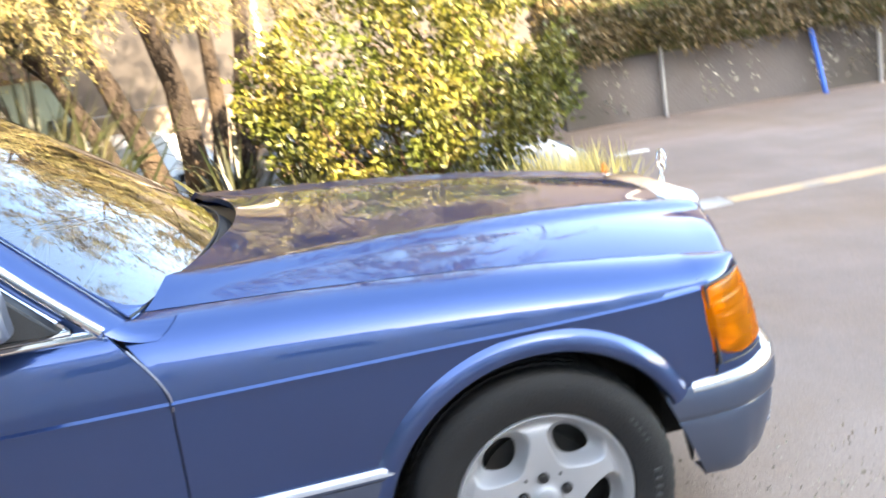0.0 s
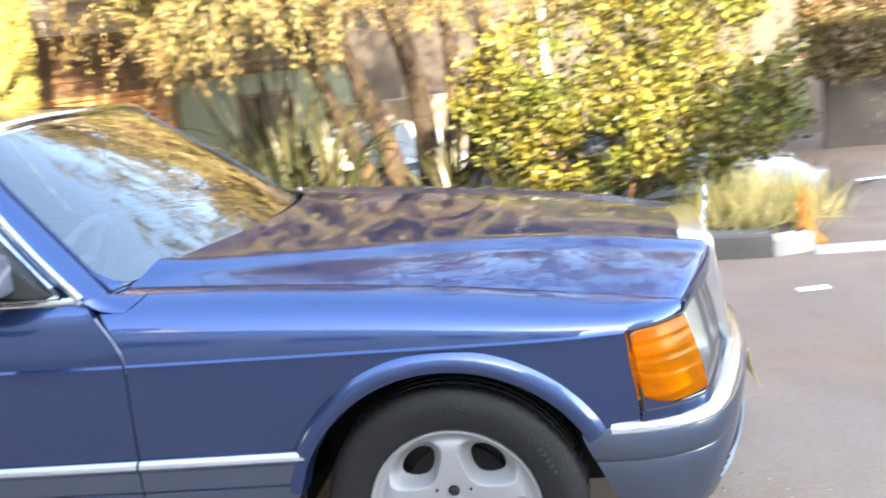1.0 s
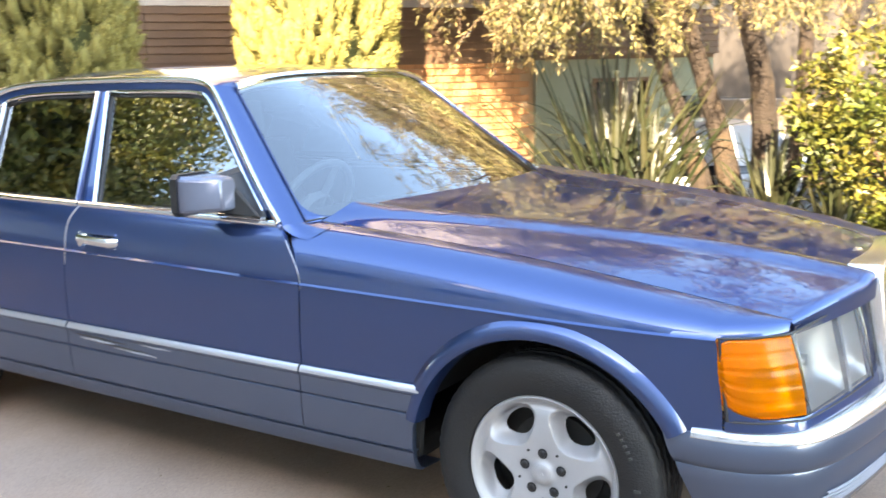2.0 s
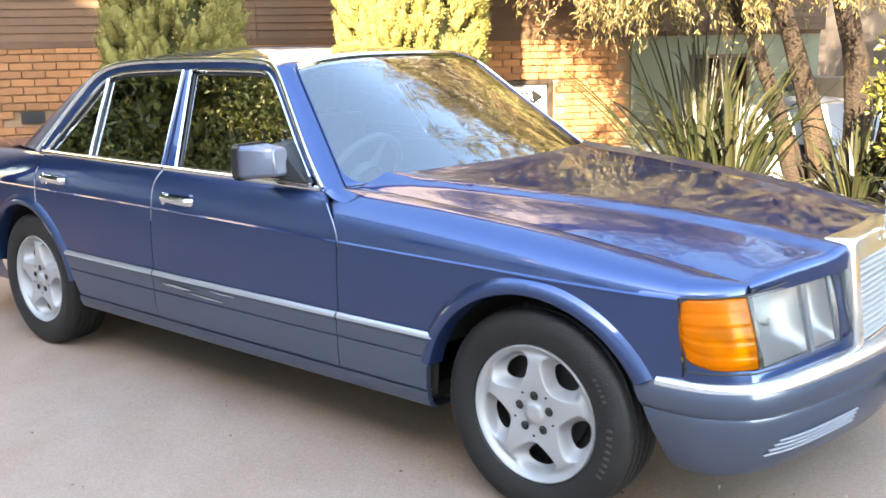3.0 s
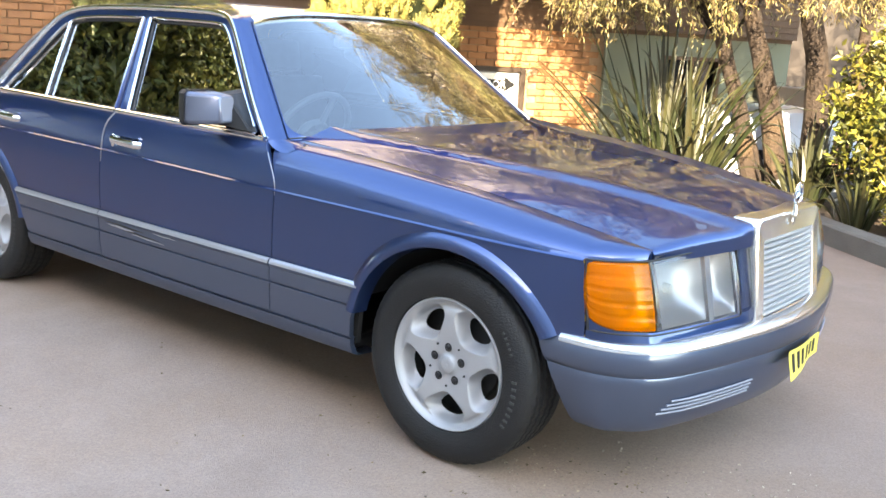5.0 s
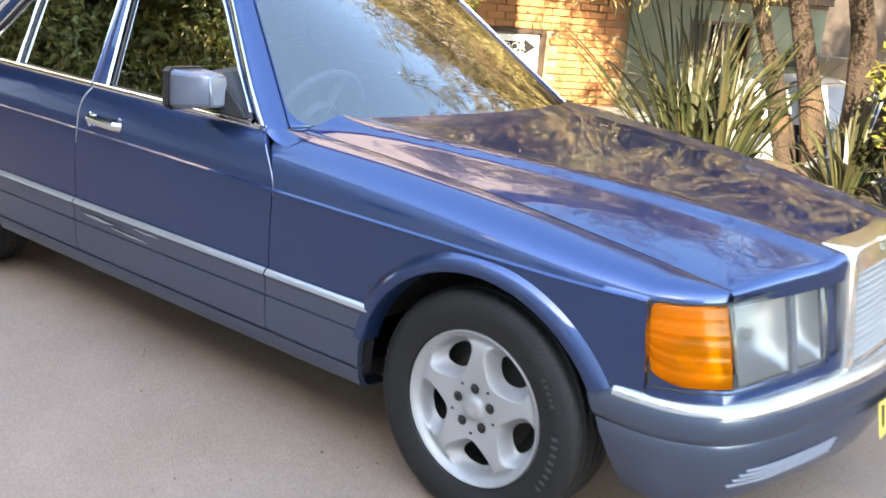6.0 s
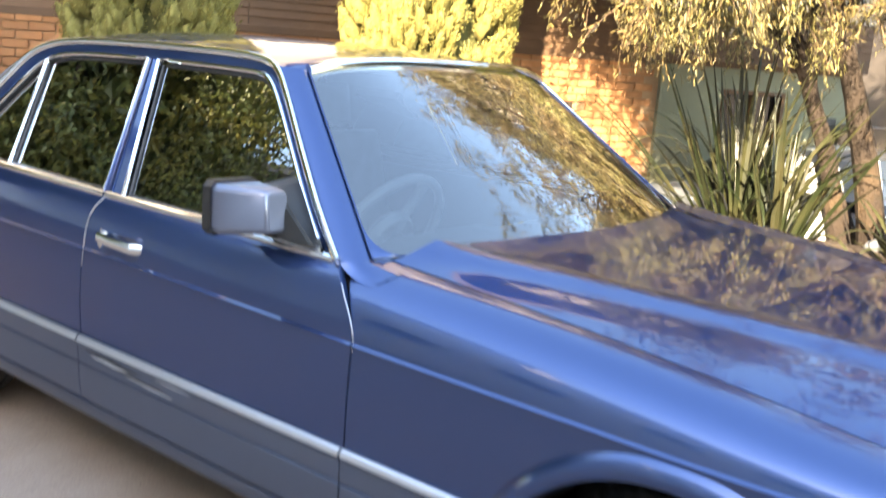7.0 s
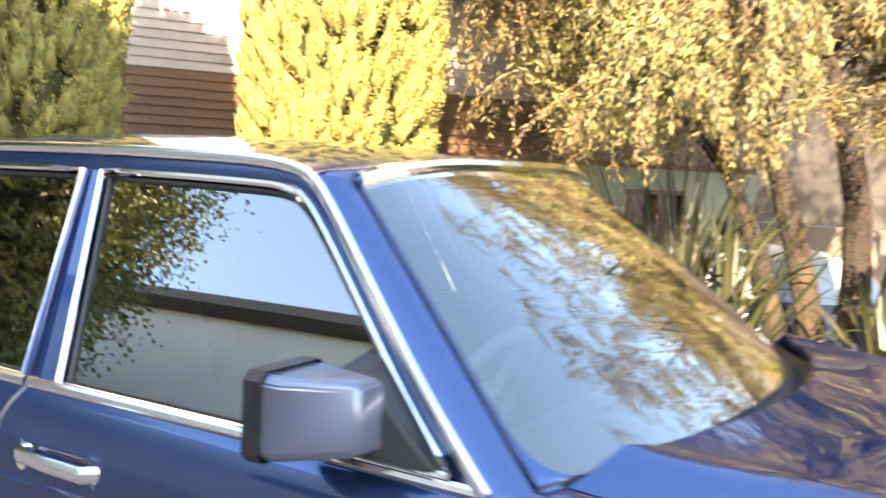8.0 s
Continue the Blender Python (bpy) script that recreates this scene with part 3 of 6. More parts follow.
        bm = grid_bm([[(x, y, top - 0.002), (x, y, up + 0.006)] for x, y, low, top, up in corner if up - top > 0.0005])
        amber = part("turn_signal", raked(grid_bm(rows, rim=lambda p: (-0.012, -s * 0.012, 0))), AMBER, car, "orange ribbed turn signal lens", sharp=60)
        part("lamp_surround", raked(bm), PAINT, car)
        part("lens_bowl", raked(band([(x - 0.03, y - 0.028) for x, y in fine], 0.565, lamp_top, s, 0.0, 0.01, 4, -0.012)), AMBER_BOWL, amber)
        m = pose(0.50, s * 0.775, 0.635, 0, 90, s * 42)
        part("lens_reflector", lathe([(0.0, -0.02), (0.028, -0.012), (0.045, 0.006), (0.05, 0.006)], segs=24, m=Matrix.Translation((0.035, 0, 0)) @ m), SILVER, amber)
        part("lamp_seal", raked(tube([(x + 0.004, s * (y + 0.003), 0.555) for x, y in refine(FRONT, 3)] + [(0.664, s * 0.333, 0.56), (0.664, s * 0.333, lamp_top(0.333))] + [(x + 0.004, s * (y + 0.003), lamp_top(y) + 0.003) for x, y in refine(FRONT, 3)[::-1]] + [(0.444, s * 0.838, 0.755)], 0.003, segs=6, closed=True)), BLACK, car)
        lamp_path = [(0.576, 0.722)] + FRONT[5:]
        lamp = part("headlight", raked(band([(x + (0.0025 if q % 2 else 0), y) for q, (x, y) in enumerate(refine(lamp_path, 10))], 0.562, lamp_top, s, 0.0, 0.004, 4, 0.012)), LAMP_GLASS, car, "clear fluted headlight glass")
        bm = band([(x - 0.07, y) for x, y in refine(lamp_path, 3)], 0.557, lambda y: lamp_top(y) + 0.004, s, 0.0, 0.01, 1)
        part("lamp_housing", raked(bm), SILVER, lamp)
        for yc, hw in ((0.597, 0.105), (0.405, 0.062)):
            rows = []
            for i in range(17):
                u = -1 + i / 8
                r = []
                for j in range(13):
                    v = -1 + j / 6
                    hollow = 0.05 * (1 - abs(u) ** 3) * (1 - abs(v) ** 4)
                    r.append((0.580 + 0.19 * (0.705 - yc - u * hw) - hollow, s * (yc + u * hw), 0.668 + 0.102 * v))
                rows.append(r)
            bowl = part("reflector", raked(grid_bm(rows)), SILVER, lamp, "silver reflector bowl")
            part("bulb_shield", lathe([(0.0, 0.012), (0.014, 0.008), (0.018, -0.03)], segs=16, m=pose(0.575 + 0.19 * (0.705 - yc), s * yc, 0.66, 0, 90, 0)), SILVER, bowl)
        bm = bmesh.new()
        block(bm, 0.59 + (0.705 - 0.475) * 0.19 - 0.04, 0.59 + (0.705 - 0.475) * 0.19, s * 0.462, s * 0.492, 0.562, 0.768, 0.003)
        part("lamp_divider", raked(bm), GREYPLAS, lamp, "grey lamp divider")
        rows = []
        low_path = refine(FRONT + [(0.664, 0.28)], 3)
        for d, z in ((-0.03, 0.562), (0.002, 0.5615), (0.004, 0.558), (0.008, 0.540), (0.013, 0.524), (0.015, 0.512)):
            rows.append([(x + corner_normal(i, low_path).x * d * (min(1, i / 12) if d > 0 else 1), s * (y + corner_normal(i, low_path).y * d * (min(1, i / 12) if d > 0 else 1)), z) for i, (x, y) in enumerate(low_path)])
        part("lamp_panel", raked(grid_bm(rows)), PAINT, car)
        part("lamp_top_panel", raked(band(refine(FRONT, 3), 0.754, lambda y: lamp_top(y) + 0.02, s, -0.012, 0.03, 2)), PAINT, car)
        part("grille_side_panel", raked(band([(0.655, 0.336), (0.655, 0.31), (0.65, 0.26)], 0.51, 0.81, s, 0.0, 0.03, 4)), PAINT, car)
        # door handles
        for xr, owner in ((-1.775, door), (-2.735, rdoor)):
            z, y = (0.842 if owner is door else 0.853), side_w(xr, 0.8) - 0.012
            bm = bmesh.new()
            block(bm, xr + 0.015, xr + 0.195, s * (y - 0.005), s * (y + 0.006), z - 0.024, z + 0.02, 0.006)
            handle = part("handle_plate", bm, CHROME, owner, "chrome door handle plate")
            bm = tube([(xr + 0.012, s * (y + 0.004), z + 0.004), (xr + 0.03, s * (y + 0.028), z + 0.004), (xr + 0.10, s * (y + 0.033), z + 0.001), (xr + 0.185, s * (y + 0.028), z - 0.003), (xr + 0.20, s * (y + 0.004), z - 0.005)], 0.015, segs=10, flat=0.6)
            part("pull_handle", bm, CHROME, handle)
            bm = lathe([(0, 0.02), (0.012, 0.019), (0.014, 0.012), (0.014, 0)], segs=16, m=pose(xr + 0.028, s * (y + 0.004), z - 0.014, 90 if s < 0 else -90))
            part("lock_cylinder", bm, CHROME, handle)
        # mirror: faceted housing, black rim, sail-shaped mount
        if s < 0:
            def box_ring(x, y0, y1, z0, z1, c, lean=0.0):
                pts = [(y0 + c, z0), (y1 - c, z0), (y1, z0 + c), (y1, z1 - c), (y1 - c, z1), (y0 + c, z1), (y0, z1 - c), (y0, z0 + c)]
                return [(x + lean * (z - z0), s * y, z) for y, z in pts]
            rings = [box_ring(-1.160, 0.868, 1.003, 0.972, 1.090, 0.012), box_ring(-1.150, 0.866, 1.006, 0.970, 1.092, 0.012), box_ring(-1.118, 0.868, 1.000, 0.973, 1.089, 0.011), box_ring(-1.035, 0.868, 0.940, 0.982, 1.082, 0.008, -0.10), box_ring(-1.027, 0.872, 0.930, 0.988, 1.076, 0.006, -0.10)]
            bm = grid_bm(rings, closed=True)
            bm.faces.new([bm.verts.new(p) for p in rings[-1]])
            bmesh.ops.remove_doubles(bm, verts=bm.verts, dist=1e-5)
            bmesh.ops.bevel(bm, geom=[e for e in bm.edges if e.calc_face_angle(0) > 0.2], offset=0.003, segments=2, affect="EDGES")
            mirror = part("door_mirror", bm, MIRROR_PAINT, door, "metallic grey-blue faceted door mirror", sharp=30)
            bm = grid_bm([box_ring(-1.143, 0.863, 1.009, 0.967, 1.095, 0.013), box_ring(-1.172, 0.863, 1.009, 0.967, 1.095, 0.013), box_ring(-1.174, 0.870, 1.002, 0.974, 1.088, 0.010), box_ring(-1.164, 0.872, 1.000, 0.976, 1.086, 0.010)], closed=True)
            part("mirror_rim", bm, BLACK, mirror, "black mirror rim")
            bm = bmesh.new()
            bm.faces.new([bm.verts.new(p) for p in box_ring(-1.165, 0.870, 1.002, 0.974, 1.088, 0.010)])
            part("mirror_glass", bm, CHROME, mirror, smooth=False)
            outer = [(-0.955, 0.856, 0.956), (-0.985, 0.880, 0.964), (-1.10, 0.905, 0.974), (-1.105, 0.905, 1.086), (-1.062, 0.882, 1.082)]
            inner = [(-0.945, 0.832, 0.960), (-0.975, 0.828, 0.955), (-1.12, 0.822, 0.955), (-1.13, 0.760, 1.10), (-1.095, 0.765, 1.085)]
            bm = bmesh.new()
            va, vb = ([bm.verts.new((x, s * y, z)) for x, y, z in q] for q in (outer, inner))
            bm.faces.new(va)
            for i in range(5):
                bm.faces.new([va[i], va[(i + 1) % 5], vb[(i + 1) % 5], vb[i]])
            bmesh.ops.bevel(bm, geom=[e for e in bm.edges if not e.is_boundary], offset=0.004, segments=2, affect="EDGES")
            part("mirror_mount", bm, BLACK, mirror, "black mirror mount", sharp=30)
        # long scrapes on the moulding of the near front door
        if s < 0:
            for x0, z0, x1, z1, rr, mat in ((-1.845, 0.496, -1.52, 0.487, 0.0028, BLACK), (-1.70, 0.478, -1.42, 0.470, 0.0022, BLACK), (-1.80, 0.485, -1.60, 0.480, 0.003, BRIGHT), (-1.62, 0.470, -1.40, 0.463, 0.0018, BRIGHT), (-1.50, 0.497, -1.30, 0.495, 0.0015, BRIGHT)):
                pts = [(lerp(x0, x1, k / 6), -(side_w(lerp(x0, x1, k / 6), 0.48) + 0.0125), lerp(z0, z1, k / 6) + 0.0012 * math.sin(k * 2.1 + x0 * 9)) for k in range(7)]
                part("scrape_mark", tube(pts, lambda t: rr * (0.25 + 1.5 * math.sin(math.pi * t)), segs=5), mat, door)
        # fender top running up into the pillar
        rows = []
        for k in range(9):
            a, b = on_side(*DRIP[0], s, 0.002), screen_low(s)
            mid = (a + b) / 2 + Vector((0.012, s * 0.012, 0.006))
            q = k / 8
            p = a * (1 - q) ** 2 + mid * 2 * q * (1 - q) + b * q * q
            xe = p.x + 0.10
            ys = [over_char(xe, i / 40, True) for i in range(41)]
            ze = min(ys, key=lambda c: abs(c[0] - abs(p.y)))[1]
            e = Vector((xe, p.y, ze + 0.0015))
            c = Vector((p.x + 0.035, p.y, ze + 0.004))
            rows.append([p * (1 - t) ** 2 + c * 2 * t * (1 - t) + e * t * t for t in (i / 6 for i in range(7))])
        part("pillar_foot", grid_bm(rows), PAINT, fender)
        rows = []
        for i in range(13):
            a = i / 12
            u = 0.90 + 0.10 * a
            rise = 0.16 * (1 - math.sqrt(max(0.0, 1 - a * a)))
            low, top = screen_low(s * u), screen_top(s * u)
            rows.append([low.lerp(top, rise * k / 4) + Vector((0.006, s * 0.002, 0.006 if k else -0.004)) for k in range(5)])
        part("screen_corner", grid_bm(rows), PAINT, car)
        for xc in (0.0, -WHEELBASE):
            build_wheel(car, xc, s)
    # hood: from the hidden rear edge to the lip above the lamps
    def hood_at(x, y):
        yh, yc, z0 = hood_y(x), crease_y(x), crown_z(x)
        a = abs(y)
        if a <= yc:
            z = z0 - 0.014 * (a / yc) ** 2.2
        else:
            t = (a - yc) / (yh - yc)
            z = lerp(z0 - 0.014, hood_z(x), 0.5 * t + 0.5 * t * t)
        lip = 0.016 * max(0.0, 1 - (x + 0.598 + 0.20 * (y / 0.75) ** 2) / 0.13) ** 2 if x < -0.3 else 0.0
        return z + 0.016 * math.exp(-(((a - yc) / 0.034) ** 2)) + min(0.016, lip) * max(0.0, 1 - (a / 0.72) ** 4)
    rows = []
    for k in range(49):
        u = -1 + 2 * k / 48
        a = abs(u)
        xf = 0.685 if a < 0.39 else 0.684 - 0.126 * (max(0.0, a - 0.4) / 0.6) ** 1.3
        xr = -0.598 - 0.20 * a**2
        r = []
        for q in range(41):
            x = lerp(xr, xf, q / 40)
            y = u * (hood_y(x) - 0.003)
            r.append((x, y, hood_at(x, y)))
        z = hood_at(xf, u * hood_y(xf))
        low = max(lamp_top(u * hood_y(xf)) + 0.006, z - 0.09) if a > 0.38 else z - 0.02
        for dx, f in ((0.012, 0.07), (0.021, 0.2), (0.027, 0.4), (0.029, 0.65), (0.026, 1.0)):
            r.append((xf + dx, u * (hood_y(xf) - 0.003), lerp(z, low, f)))
        rows.append(r)
    hood = part("hood", grid_bm(rows, rim=lambda p: (0, 0, -0.02)), PAINT, car, "blue hood with two raised creases")
    # cowl
    rows = [[Vector((-0.575 - 0.21 * u * u, u * 0.755, 0.962 - 0.03 * u * u)), Vector((-0.61 - 0.19 * u * u, u * 0.765, 0.934 - 0.012 * u * u)), screen_low(u) + Vector((0.004, 0, -0.006))] for u in (-1 + i / 12 for i in range(25))]
    part("cowl", grid_bm(rows), BLACK, car, "black plastic cowl below the windscreen")
    # grille: deep chrome surround, close silver bars
    def frame_ring(hw, z0, z1, r, dx, taper=0.0):
        pts = []
        for cy, cz, a0 in ((hw - r, z1 - r, 0), (-hw + r, z1 - r, 90), (-hw + 0.004, z0 + 0.004, 180), (hw - 0.004, z0 + 0.004, 270)):
            rr = r if cz > 0.6 else 0.004
            for k in range(7):
                a = radians(a0 + 15 * k)
                y, z = cy + rr * math.cos(a), cz + rr * math.sin(a)
                bow = 0.010 * (1 - (y / 0.28) ** 2)
                pts.append((0.760 + bow + dx - (z - 0.515) * 0.125, y * (1 - taper * (0.85 - z)), z + (0.008 * (1 - (y / hw) ** 2) if z > 0.8 else 0)))
        return pts
    rings = [frame_ring(0.276, 0.503, 0.842, 0.03, -0.09), frame_ring(0.285, 0.505, 0.846, 0.034, -0.012), frame_ring(0.284, 0.506, 0.845, 0.034, -0.004), frame_ring(0.278, 0.511, 0.839, 0.032, 0.001), frame_ring(0.232, 0.528, 0.778, 0.010, -0.003), frame_ring(0.229, 0.531, 0.775, 0.009, -0.006), frame_ring(0.225, 0.534, 0.771, 0.008, -0.028)]
    grille = part("grille", grid_bm(rings, closed=True), GRILLE_CHROME, car, "upright chrome radiator grille", sharp=28)
    for k in range(14):
        z = 0.5425 + 0.0176 * k
        x = 0.748 - (z - 0.515) * 0.125
        prof = [(-0.02, -0.0075), (0.0, -0.0075), (0.0035, -0.004), (0.003, 0.001), (-0.004, 0.0058), (-0.02, 0.0065)]
        rows = [[(x + dx + 0.010 * (1 - (y / 0.28) ** 2), y, z + dz) for dx, dz in prof] for y in (-0.233, -0.15, -0.075, 0.0, 0.075, 0.15, 0.233)]
        part("grille_bar", grid_bm(rows), BAR, grille, "silver grille bar")
    bm = bmesh.new()
    block(bm, 0.62, 0.685, -0.245, 0.245, 0.51, 0.80)
    part("grille_backing", bm, BLACK, grille, smooth=False)
    bm = lathe([(0, 0.003), (0.010, 0.0025), (0.013, 0.0)], segs=24, m=pose(0.733, 0, 0.815, 0, 83, 0))
    part("grille_badge", bm, CHROME, grille)
    # hood ornament: ring with a stem
    orn = part("hood_ornament", tube([(0.738, 0.034 * math.cos(a), 0.908 + 0.034 * math.sin(a)) for a in (2 * math.pi * k / 28 for k in range(28))], 0.004, segs=8, closed=True), CHROME, car, "chrome ring hood ornament on a stem")
    bm = tube([(0.730, 0, 0.838), (0.734, 0, 0.852), (0.730, 0, 0.878)], lambda t: 0.014 - 0.01 * t, segs=10)
    for a in (90, 210, 330):
        tube([(0.738, 0, 0.908), (0.738, 0.033 * math.cos(radians(a)), 0.908 + 0.033 * math.sin(radians(a)))], lambda t: 0.006 - 0.004 * t, bm=bm, segs=6)
    part("ornament_stem", bm, CHROME, orn)
    # bumpers
    def bumper(path, name, label):
        full = [(x, -y) for x, y in path] + [(x, y) for x, y in path[::-1][1:]]
        full = refine(full, 4)
        n = len(full)
        pts = []
        for i, (x, y) in enumerate(full):
            a, b = full[max(i - 1, 0)], full[min(i + 1, n - 1)]
            d = Vector((b[0] - a[0], b[1] - a[1])).normalized()
            nx, ny = d.y, -d.x
            if name == "rear_bumper":
                nx, ny = -nx, -ny
            pts.append((x, y, nx, ny))
        prof = [(-0.10, 0.522), (-0.05, 0.528), (-0.015, 0.526), (0.0, 0.516), (0.006, 0.500), (0.009, 0.475), (0.007, 0.450), (0.001, 0.436), (-0.005, 0.432), (-0.003, 0.427), (-0.004, 0.40), (-0.014, 0.35), (-0.030, 0.30), (-0.042, 0.268), (-0.060, 0.250), (-0.14, 0.246)]
        bm = sweep(pts, prof)
        if name == "front_bumper":
            for v in bm.verts:
                w = max(0.0, min(1.0, (0.56 - v.co.x) / 0.2))
                v.co.x += 0.42 * max(0.0, 0.50 - v.co.z) * w
        b = part(name, bm, CLAD, car, label)
        cut = pts[3:-3]
        part("bumper_strip", sweep(cut, [(-0.050, 0.528), (-0.043, 0.534), (-0.022, 0.534), (-0.004, 0.527), (0.005, 0.515), (0.006, 0.506)]), STRIP, b, "chrome strip on top of the bumper")
        return b
    fb = bumper([(0.325, 0.842), (0.42, 0.845), (0.52, 0.832), (0.60, 0.795), (0.66, 0.735), (0.71, 0.62), (0.76, 0.42), (0.80, 0.2), (0.812, 0.0)], "front_bumper", "greyer blue front bumper with a chrome strip")
    bumper([(-3.33, 0.855), (-3.7, 0.85), (-3.95, 0.82), (-4.07, 0.72), (-4.12, 0.45), (-4.13, 0.0)], "rear_bumper", "greyer blue rear bumper with a chrome strip")
    front_x = knots((0.2, 0.80), (0.36, 0.7715), (0.42, 0.76), (0.62, 0.71), (0.735, 0.66))
    for s in (-1, 1):
        for k in range(4):
            z = 0.318 + 0.013 * k
            back = -0.019 + 0.0042 * k
            bm = tube([(front_x(y) + back, s * y, z) for y in (lerp(0.712 - 0.012 * k, 0.31, t / 9) for t in range(10))], 0.0036, segs=6)
            part("bumper_vent_slat", bm, SLAT, fb, "grey vent slat")
    # the plate is bent, its near lower corner pulled forward
    def plate_at(u, v, d):
        pull = max(0.0, 1 - u * 1.6) * max(0.0, 1 - v * 1.3)
        return (0.824 + d + 0.022 * pull + 0.006 * math.sin(u * 5), lerp(-0.145, 0.165, u) - 0.012 * pull, lerp(0.350, 0.424, v) - 0.02 * pull)
    bm = grid_bm([[plate_at(u / 10, v / 6, 0.0) for v in range(7)] for u in range(11)], rim=lambda p: (0.002, 0, 0))
    plate = part("number_plate", bm, YELLOW, fb, "bent yellow number plate")
    for k in range(6):
        u0 = 0.07 + 0.14 * k + (0.04 if k > 2 else 0)
        bm = grid_bm([[plate_at(u0 + 0.03 * a, 0.2 + 0.6 * c / 4, 0.002) for c in range(5)] for a in range(3)], rim=lambda p: (-0.0015, 0, 0))
        part("plate_bar", bm, INK, plate)
    # roof, screens
    rows = []
    n0 = next(i for i, p in enumerate(DRIP) if p[0] < -1.375)
    n1 = next(i for i, p in enumerate(DRIP) if p[0] < -2.47)
    top = DRIP[n0:n1 + 1]
    for i, (x, z) in enumerate(top):
        t = i / (len(top) - 1)
        r = []
        for k in range(33):
            u = -1 + 2 * k / 32
            edge = on_side(x, z, 1, 0.002)
            a, b = screen_top(u), rear_top(u)
            y = u * edge.y if 0 < i < len(top) - 1 else u * lerp(edge.y, 0.0, 0)
            cx = lerp(a.x, b.x, t)
            xx = lerp(cx, x, abs(u) ** 6)
            crown = 0.036 + 0.022 * math.sin(math.pi * t) ** 0.7
            r.append((xx, y, edge.z + crown * (1 - abs(u) ** 3.2)))
        rows.append(r)
    # front and rear borders meet the screens
    first = [screen_top(-1 + 2 * k / 32) for k in range(33)]
    last = [rear_top(-1 + 2 * k / 32) for k in range(33)]
    part("roof", grid_bm([first] + rows + [last]), PAINT, car)
    ws = part("windscreen", pane_sheet(screen_low, screen_top), WS_GLASS, car, "sloping windscreen mirroring trees and sky")
    part("screen_trim", tube([screen_top(-1 + i / 15) + Vector((0.004, 0, 0.003)) for i in range(31)], 0.014, segs=8, flat=1.3), CHROME, ws, "chrome windscreen trim")
    part("screen_lower_trim", tube([screen_low(-1 + i / 15) + Vector((0.004, 0, 0.002)) for i in range(31)], 0.0035, segs=6), BLACK, ws)
    part("rear_window", pane_sheet(rear_low, rear_top), SIDE_GLASS, car)
    # boot and tail
    rows = []
    for k in range(21):
        x = lerp(-3.27, -4.03, k / 20)
        rows.append([(x - 0.05 * (1 - u * u), u * (belt_y(x) - 0.004), belt_z(x) + 0.018 * (1 - u**4) - 0.02 * (k / 20) ** 2) for u in (-1 + i / 12 for i in range(25))])
    rows += [[(-4.06 - d, u * 0.70, z) for u in (-1 + i / 12 for i in range(25))] for d, z in ((0.02, 0.89), (0.03, 0.80), (0.0, 0.62), (-0.02, 0.45))]
    part("boot_lid", grid_bm(rows), PAINT, car)
    for s in (-1, 1):
        part("tail_lamp", band([(-4.03, 0.82), (-4.075, 0.78), (-4.085, 0.6), (-4.085, 0.45)], 0.62, 0.80, s, -0.01, -0.03, 2, 0, 5), material("red_lens", (0.35, 0.01, 0.01), 0.15, coat=1.0), car, "red ribbed tail lamp")
    # underside
    bm = bmesh.new()
    block(bm, -2.5, -0.45, -0.80, 0.80, 0.235, 0.30, 0.02)
    block(bm, -3.95, -2.5, -0.40, 0.40, 0.26, 0.45, 0.02)
    block(bm, -0.45, 0.62, -0.40, 0.40, 0.24, 0.5, 0.02)
    block(bm, 0.40, 0.60, -0.62, 0.62, 0.30, 0.52)
    block(bm, -3.98, -3.3, -0.78, 0.78, 0.35, 0.6)
    part("underbody", bm, VOID, car, smooth=False)
    # cabin
    bm = bmesh.new()
    block(bm, -2.95, -0.80, -0.76, 0.76, 0.28, 0.32)
    for s in (-1, 1):
        block(bm, -2.8, -0.85, s * 0.775, s * 0.80, 0.3, 0.93)
    block(bm, -0.84, -0.80, -0.76, 0.76, 0.3, 0.90)
    cabin = part("cabin_lining", bm, DASH, car, smooth=False)
    rows = []
    for i in range(25):
        u = -1 + i / 12
        w = 0.745 * u
        b = screen_low(u)
        rows.append([(b.x - 0.02, w * 0.97, b.z - 0.03), (b.x - 0.12, w * 0.98, b.z - 0.018), (-0.98, w, 0.925 + (0.02 if -0.62 < w < -0.15 else 0)), (-1.04, w, 0.90), (-1.06, w, 0.80), (-1.0, w, 0.62)])
    part("dashboard", grid_bm(rows), DASH, car, "grey vinyl dashboard")
    mw = pose(-1.16, -0.37, 0.90, 0, -62, 0)
    bm = tube([mw @ Vector((0.2 * math.cos(a), 0.2 * math.sin(a), 0)) for a in (2 * math.pi * k / 40 for k in range(40))], 0.014, segs=10, closed=True)
    for a in (15, 165, 270):
        tube([mw @ Vector((0.04 * math.cos(radians(a)), 0.04 * math.sin(radians(a)), -0.015)), mw @ Vector((0.195 * math.cos(radians(a)), 0.195 * math.sin(radians(a)), 0))], 0.014, bm=bm, segs=8)
    lathe([(0, 0.03), (0.06, 0.025), (0.085, 0.0), (0.08, -0.03)], bm=bm, segs=24, m=mw)
    part("steering_wheel", bm, GREYPLAS, car, "grey steering wheel")
    part("steering_column", tube([mw @ Vector((0, 0, -0.03)), mw @ Vector((0, 0, -0.25))], 0.035, segs=12), DASH, car)
